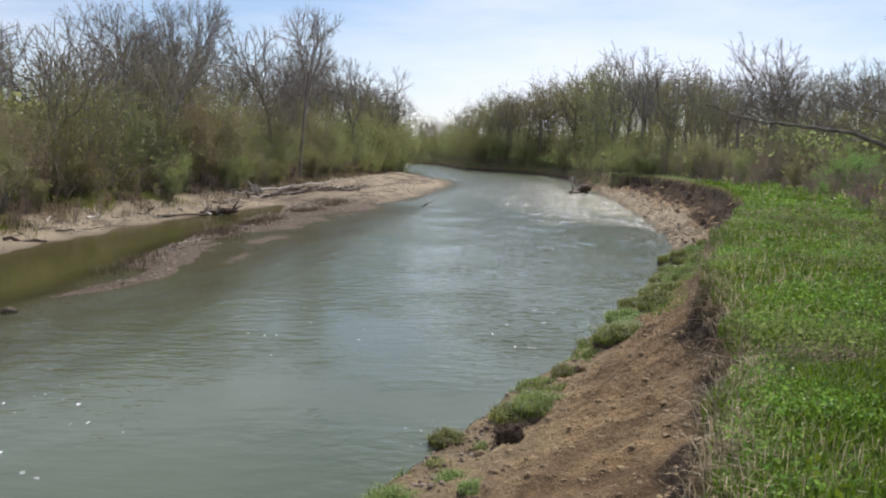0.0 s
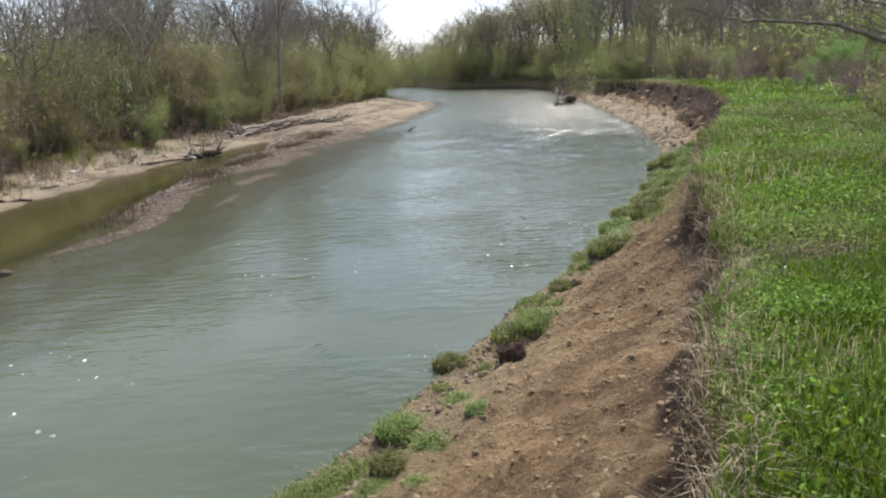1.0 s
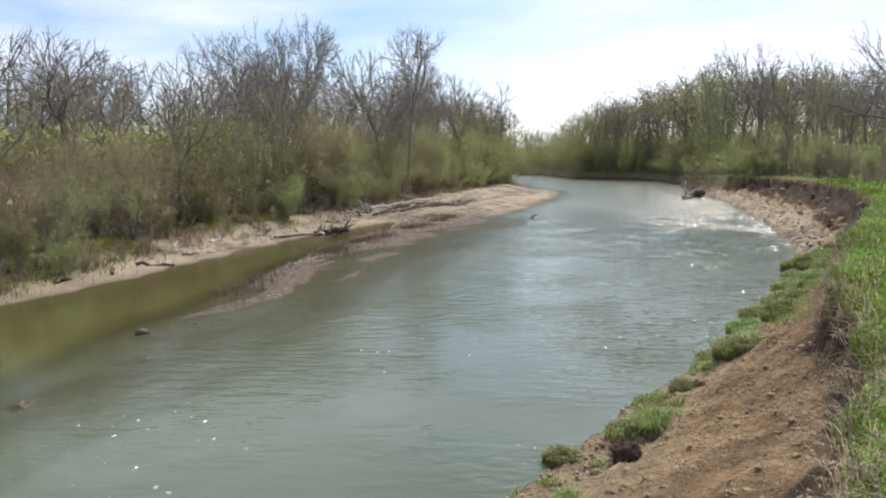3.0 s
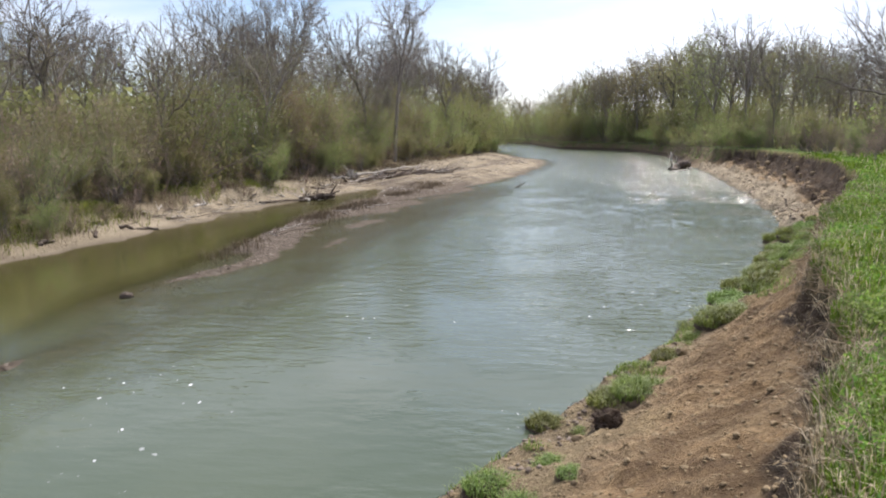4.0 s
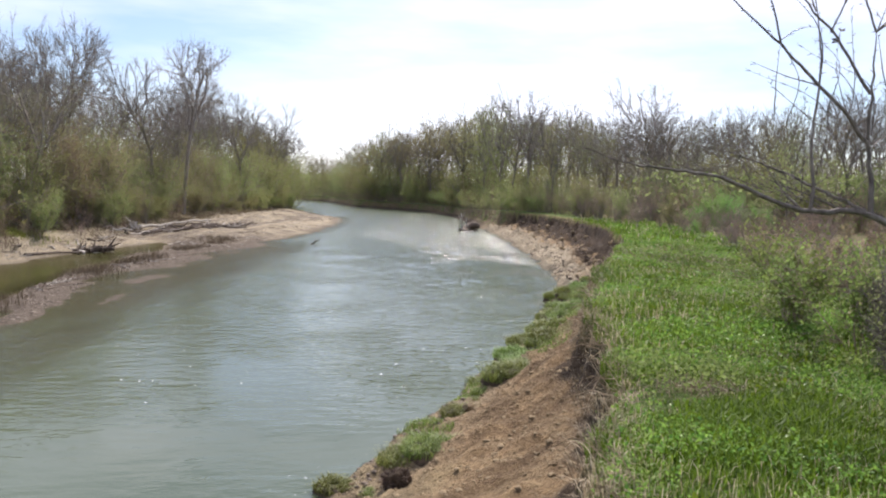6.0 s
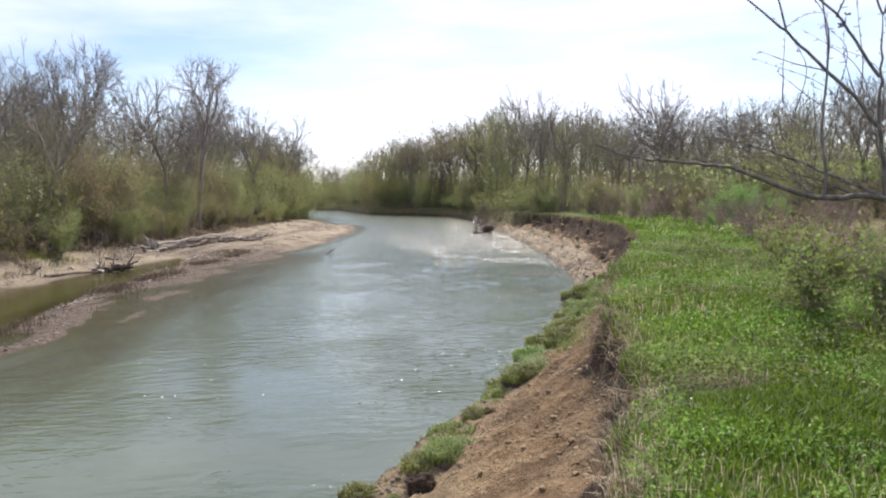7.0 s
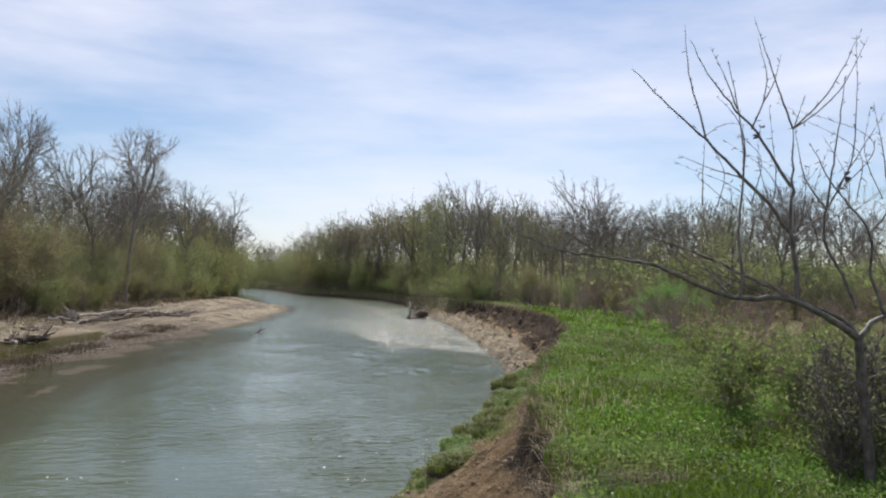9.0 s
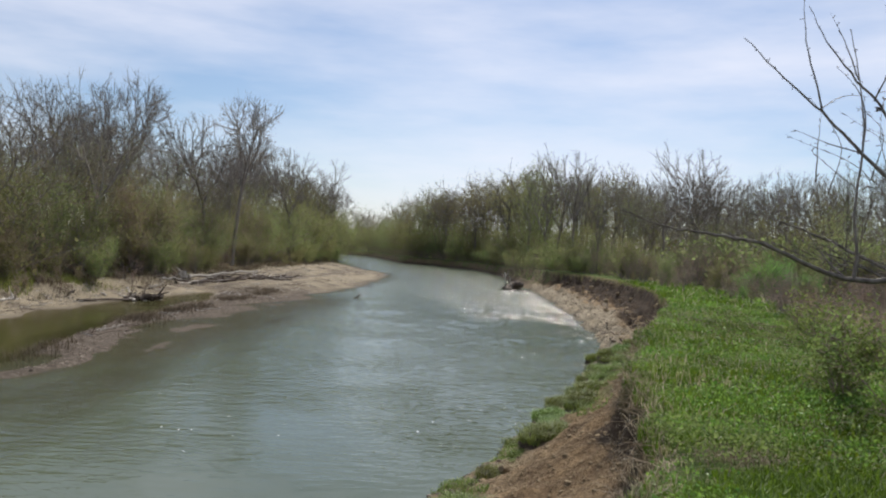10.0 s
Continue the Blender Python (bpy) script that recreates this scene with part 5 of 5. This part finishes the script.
co, f = blades(len(x), np.column_stack([x, y]), relief(x, y)[0], rng.uniform(0.12, 0.55, len(x)), 0.011 * (1 + y / 40), rng, 1.6)
half = len(x) * 3 // 2 // 3 * 3
for name, mat, some, label in (("shore_dead_weeds", DEAD, f[:half], "dark dead weeds along the far shore"), ("shore_dry_grass", STRAW_DULL, f[half:], "dull dry grass along the far shore")):
    tagged(new(name, fast_mesh(name, co[some.min():some.max() + 1], some - some.min(), mat)), label, "weeds", kind="stuff")
n = 20000
y = rng.uniform(14, 50, n)
x = left_front(y) + rng.normal(-0.6, 0.9, n)
keep = wave(x, y, 0.35, 152) > 0.05
x, y = x[keep], y[keep]
co, f = blades(len(x), np.column_stack([x, y]), relief(x, y)[0], rng.uniform(0.15, 0.4, len(x)), np.full(len(x), 0.025), rng, 1.0)
tagged(new("shore_green_grass", fast_mesh("shore_green_grass", co, f, BANK_GRASS)), "patches of green grass under the willows of the far shore", "grass", kind="stuff")


rng = np.random.default_rng(156)
y = 26 + 90 * rng.random(2600) ** 1.2
x = bar_edge(y) + (left_front(y) + 0.4 - bar_edge(y)) * rng.random(2600)
keep = wave((x - bar_edge(y)) * 1.2, y * 0.16, 0.9, 49) + rng.normal(0, 0.5, 2600) > 0
x, y = x[keep], y[keep]
z = relief(x, y)[0]
keep = z > 0.03
p = np.column_stack([x, y, z + 0.015])[keep]
d = unit(np.column_stack([rng.normal(0.2, 0.5, keep.sum()), rng.normal(1, 0.5, keep.sum()), rng.normal(0, 0.08, keep.sum())]))
co, f = tubes([(u, u + v * rng.uniform(0.15, 1.0), 0.022, 0.009) for u, v in zip(p, d)], 4)
cut = len(f) // 2 // 4 * 4
for name, mat, some, label in (("bar_dark_sticks", DRIFT_DARK, f[:cut], "dark sticks and bark strewn over the sand bar"), ("bar_pale_sticks", DRIFT, f[cut:], "bleached sticks strewn over the sand bar")):
    tagged(new(name, fast_mesh(name, co[some.min():some.max() + 1], some - some.min(), mat)), label, "sticks", kind="stuff")


def driftwood(p, q, radius, mat, label, seed, forks=2, group="driftwood"):
    """A weathered log with a crooked stem, stub branches and broken ends."""
    rng = np.random.default_rng(seed)
    p, q = np.array(p, float), np.array(q, float)
    pts = np.array([p + (q - p) * i / 7 for i in range(8)])
    pts[1:-1] += rng.normal(size=(6, 3)) * radius * 0.5
    rad = radius * np.linspace(1.0, 0.55, 8) * rng.uniform(0.85, 1.15, 8)
    co, f = tubes([(u, v, s, t) for u, v, s, t in zip(pts, pts[1:], rad, rad[1:])], 8)
    ends, k = [], len(co)
    for c, ring in ((pts[0], np.arange(8)), (pts[-1], np.arange(k - 8, k))):
        co = np.concatenate([co, [c + rng.normal(size=3) * radius * 0.15]])
        ends += [[ring[i], ring[(i + 1) % 8], len(co) - 1, len(co) - 1] for i in range(8)]
    top = tagged(new("driftwood_log"), label, "driftwood", group)
    me = bpy.data.meshes.new("stem")
    me.from_pydata(co.tolist(), [], f.tolist() + [e[:3] for e in ends])
    me.materials.append(mat)
    child("stem", me, top)
    for _ in range(forks):
        i = rng.integers(1, 6)
        d = unit(unit(q - p) * rng.uniform(0.2, 1) + rng.normal(size=3) * 0.6 + [0, 0, 0.35])
        length = rng.uniform(2, 5) * radius + 0.2
        co, f = tubes([(pts[i], pts[i] + d * length * 0.6, radius * 0.45, radius * 0.3), (pts[i] + d * length * 0.6, pts[i] + d * length + rng.normal(size=3) * 0.08, radius * 0.3, radius * 0.12)], 5)
        child("branch", fast_mesh("branch", co, f, mat, True), top)
    return top


def lying(x, y, length, turn, radius, mat, label, seed, tilt=0.0, forks=2):
    dx, dy = math.cos(radians(turn)) * length, math.sin(radians(turn)) * length
    return driftwood((x, y, height(x, y) + radius * 0.7), (x + dx, y + dy, height(x + dx, y + dy) + radius * 0.5 + tilt), radius, mat, label, seed, forks)


lying(-13.5, 55.8, 10.6, 71, 0.11, DRIFT, "long bleached white driftwood trunk on the sand bar", 161, 0.35, 3)
lying(-14.2, 38.4, 5.6, 66, 0.07, DRIFT_DARK, "dark wet log lying along the far shore", 162)
lying(-12.5, 42.2, 1.3, 40, 0.16, DRIFT_DARK, "dark broken stump on the far shore", 163, 0.2, 3)
lying(-13.9, 55.4, 0.9, 30, 0.3, DRIFT, "rounded bleached root end on the sand bar", 164, 0.1, 1)
r2 = random.Random(5)
for k in range(52):
    x, y = -13.6 + 0.09 * k + r2.gauss(0, 0.7), 52.5 + 0.27 * k + r2.gauss(0, 1.2)
    pale_log = r2.random() < 0.35
    lying(x, y, r2.uniform(1.0, 3.6), r2.uniform(20, 110), r2.uniform(0.03, 0.09), DRIFT if pale_log else DRIFT_DARK,
          "bleached driftwood branch heaped on the sand bar" if pale_log else "dark driftwood log heaped on the sand bar", 270 + k, r2.uniform(0, 0.3), 2)
for k in range(9):
    lying(-12.7 + r2.gauss(0, 0.35), 41.6 + r2.gauss(0, 0.7), r2.uniform(0.7, 2.2), r2.uniform(0, 180), r2.uniform(0.04, 0.09), r2.choice((DRIFT, DRIFT_DARK, DRIFT_DARK)),
          "tangled driftwood stick round the dark stump", 330 + k, r2.uniform(0, 0.5), 3)
for k in range(14):
    y = 18 + 2.4 * k + r2.gauss(0, 0.6)
    x = left_water(y) - r2.uniform(0.8, 2.6)
    lying(x, y, r2.uniform(0.6, 2.0), r2.uniform(50, 130), r2.uniform(0.03, 0.08), r2.choice((DRIFT, DRIFT_DARK)), "driftwood stick lying on the sandy far shore", 200 + k, 0.0, 2)

stump = driftwood((12.3, 76.6, -0.2), (14.4, 77.6, 0.45), 0.5, DRIFT_DARK, "dark waterlogged tree stump stranded in the riffle", 230, 5, "stranded wood")
driftwood((12.6, 76.5, 0.1), (12.4, 76.7, 1.7), 0.1, DRIFT, "bleached upright branch stranded in the riffle", 231, 2, "stranded wood")
driftwood((13.2, 76.6, 0.1), (12.9, 76.8, 1.3), 0.08, DRIFT, "bleached upright branch stranded in the riffle", 232, 2, "stranded wood")
driftwood((-1.7, 52.2, -0.1), (-0.9, 52.9, 0.28), 0.06, DRIFT_DARK, "dark snag poking out of the river", 233, 2, "stranded wood")


def boulder(name, x, y, size, mat, label, category, seed, sub=3):
    bm = bmesh.new()
    bmesh.ops.create_icosphere(bm, subdivisions=sub, radius=1)
    for v in bm.verts:
        n = noise.fractal(v.co * 1.6 + Vector((seed, 0, 0)), 0.8, 2.2, 4)
        v.co *= 1 + 0.35 * n
        v.co = Vector((v.co.x * size[0], v.co.y * size[1], v.co.z * size[2]))
    me = bpy.data.meshes.new(name)
    bm.to_mesh(me)
    bm.free()
    me.materials.append(mat)
    ob = tagged(new(name, me), label, category)
    ob.matrix_world = pose(x, y, height(x, y) + size[2] * 0.45)
    return ob


sod = boulder("root_clod", 0.76, 8.6, (0.18, 0.16, 0.14), CLOD_DARK, "dark sod of earth and roots fallen to the water's edge", "earth clod", 3, 4)
rng = np.random.default_rng(301)
d = unit(rng.normal(size=(500, 3)) + [0, 0, 0.2])
co, f = slivers(d * [0.15, 0.13, 0.11], unit(d + rng.normal(size=(500, 3)) * 0.7), rng.uniform(0.04, 0.16, 500), 0.007, rng)
child("root_tangle", fast_mesh("root_tangle", co, f, DEAD), sod, "dark matted roots")
boulder("stone", -9.3, 16.3, (0.16, 0.11, 0.1), DRIFT_DARK, "dark wet stone at the tip of the shoal", "stone", 9, 2)
boulder("earth_clod", 0.42, 8.3, (0.08, 0.07, 0.05), CLOD, "brown clod of earth at the water's edge", "earth clod", 14, 2)
boulder("earth_clod", 2.1, 11.5, (0.12, 0.1, 0.07), CLOD, "brown clod of earth at the slope's foot", "earth clod", 21, 2)
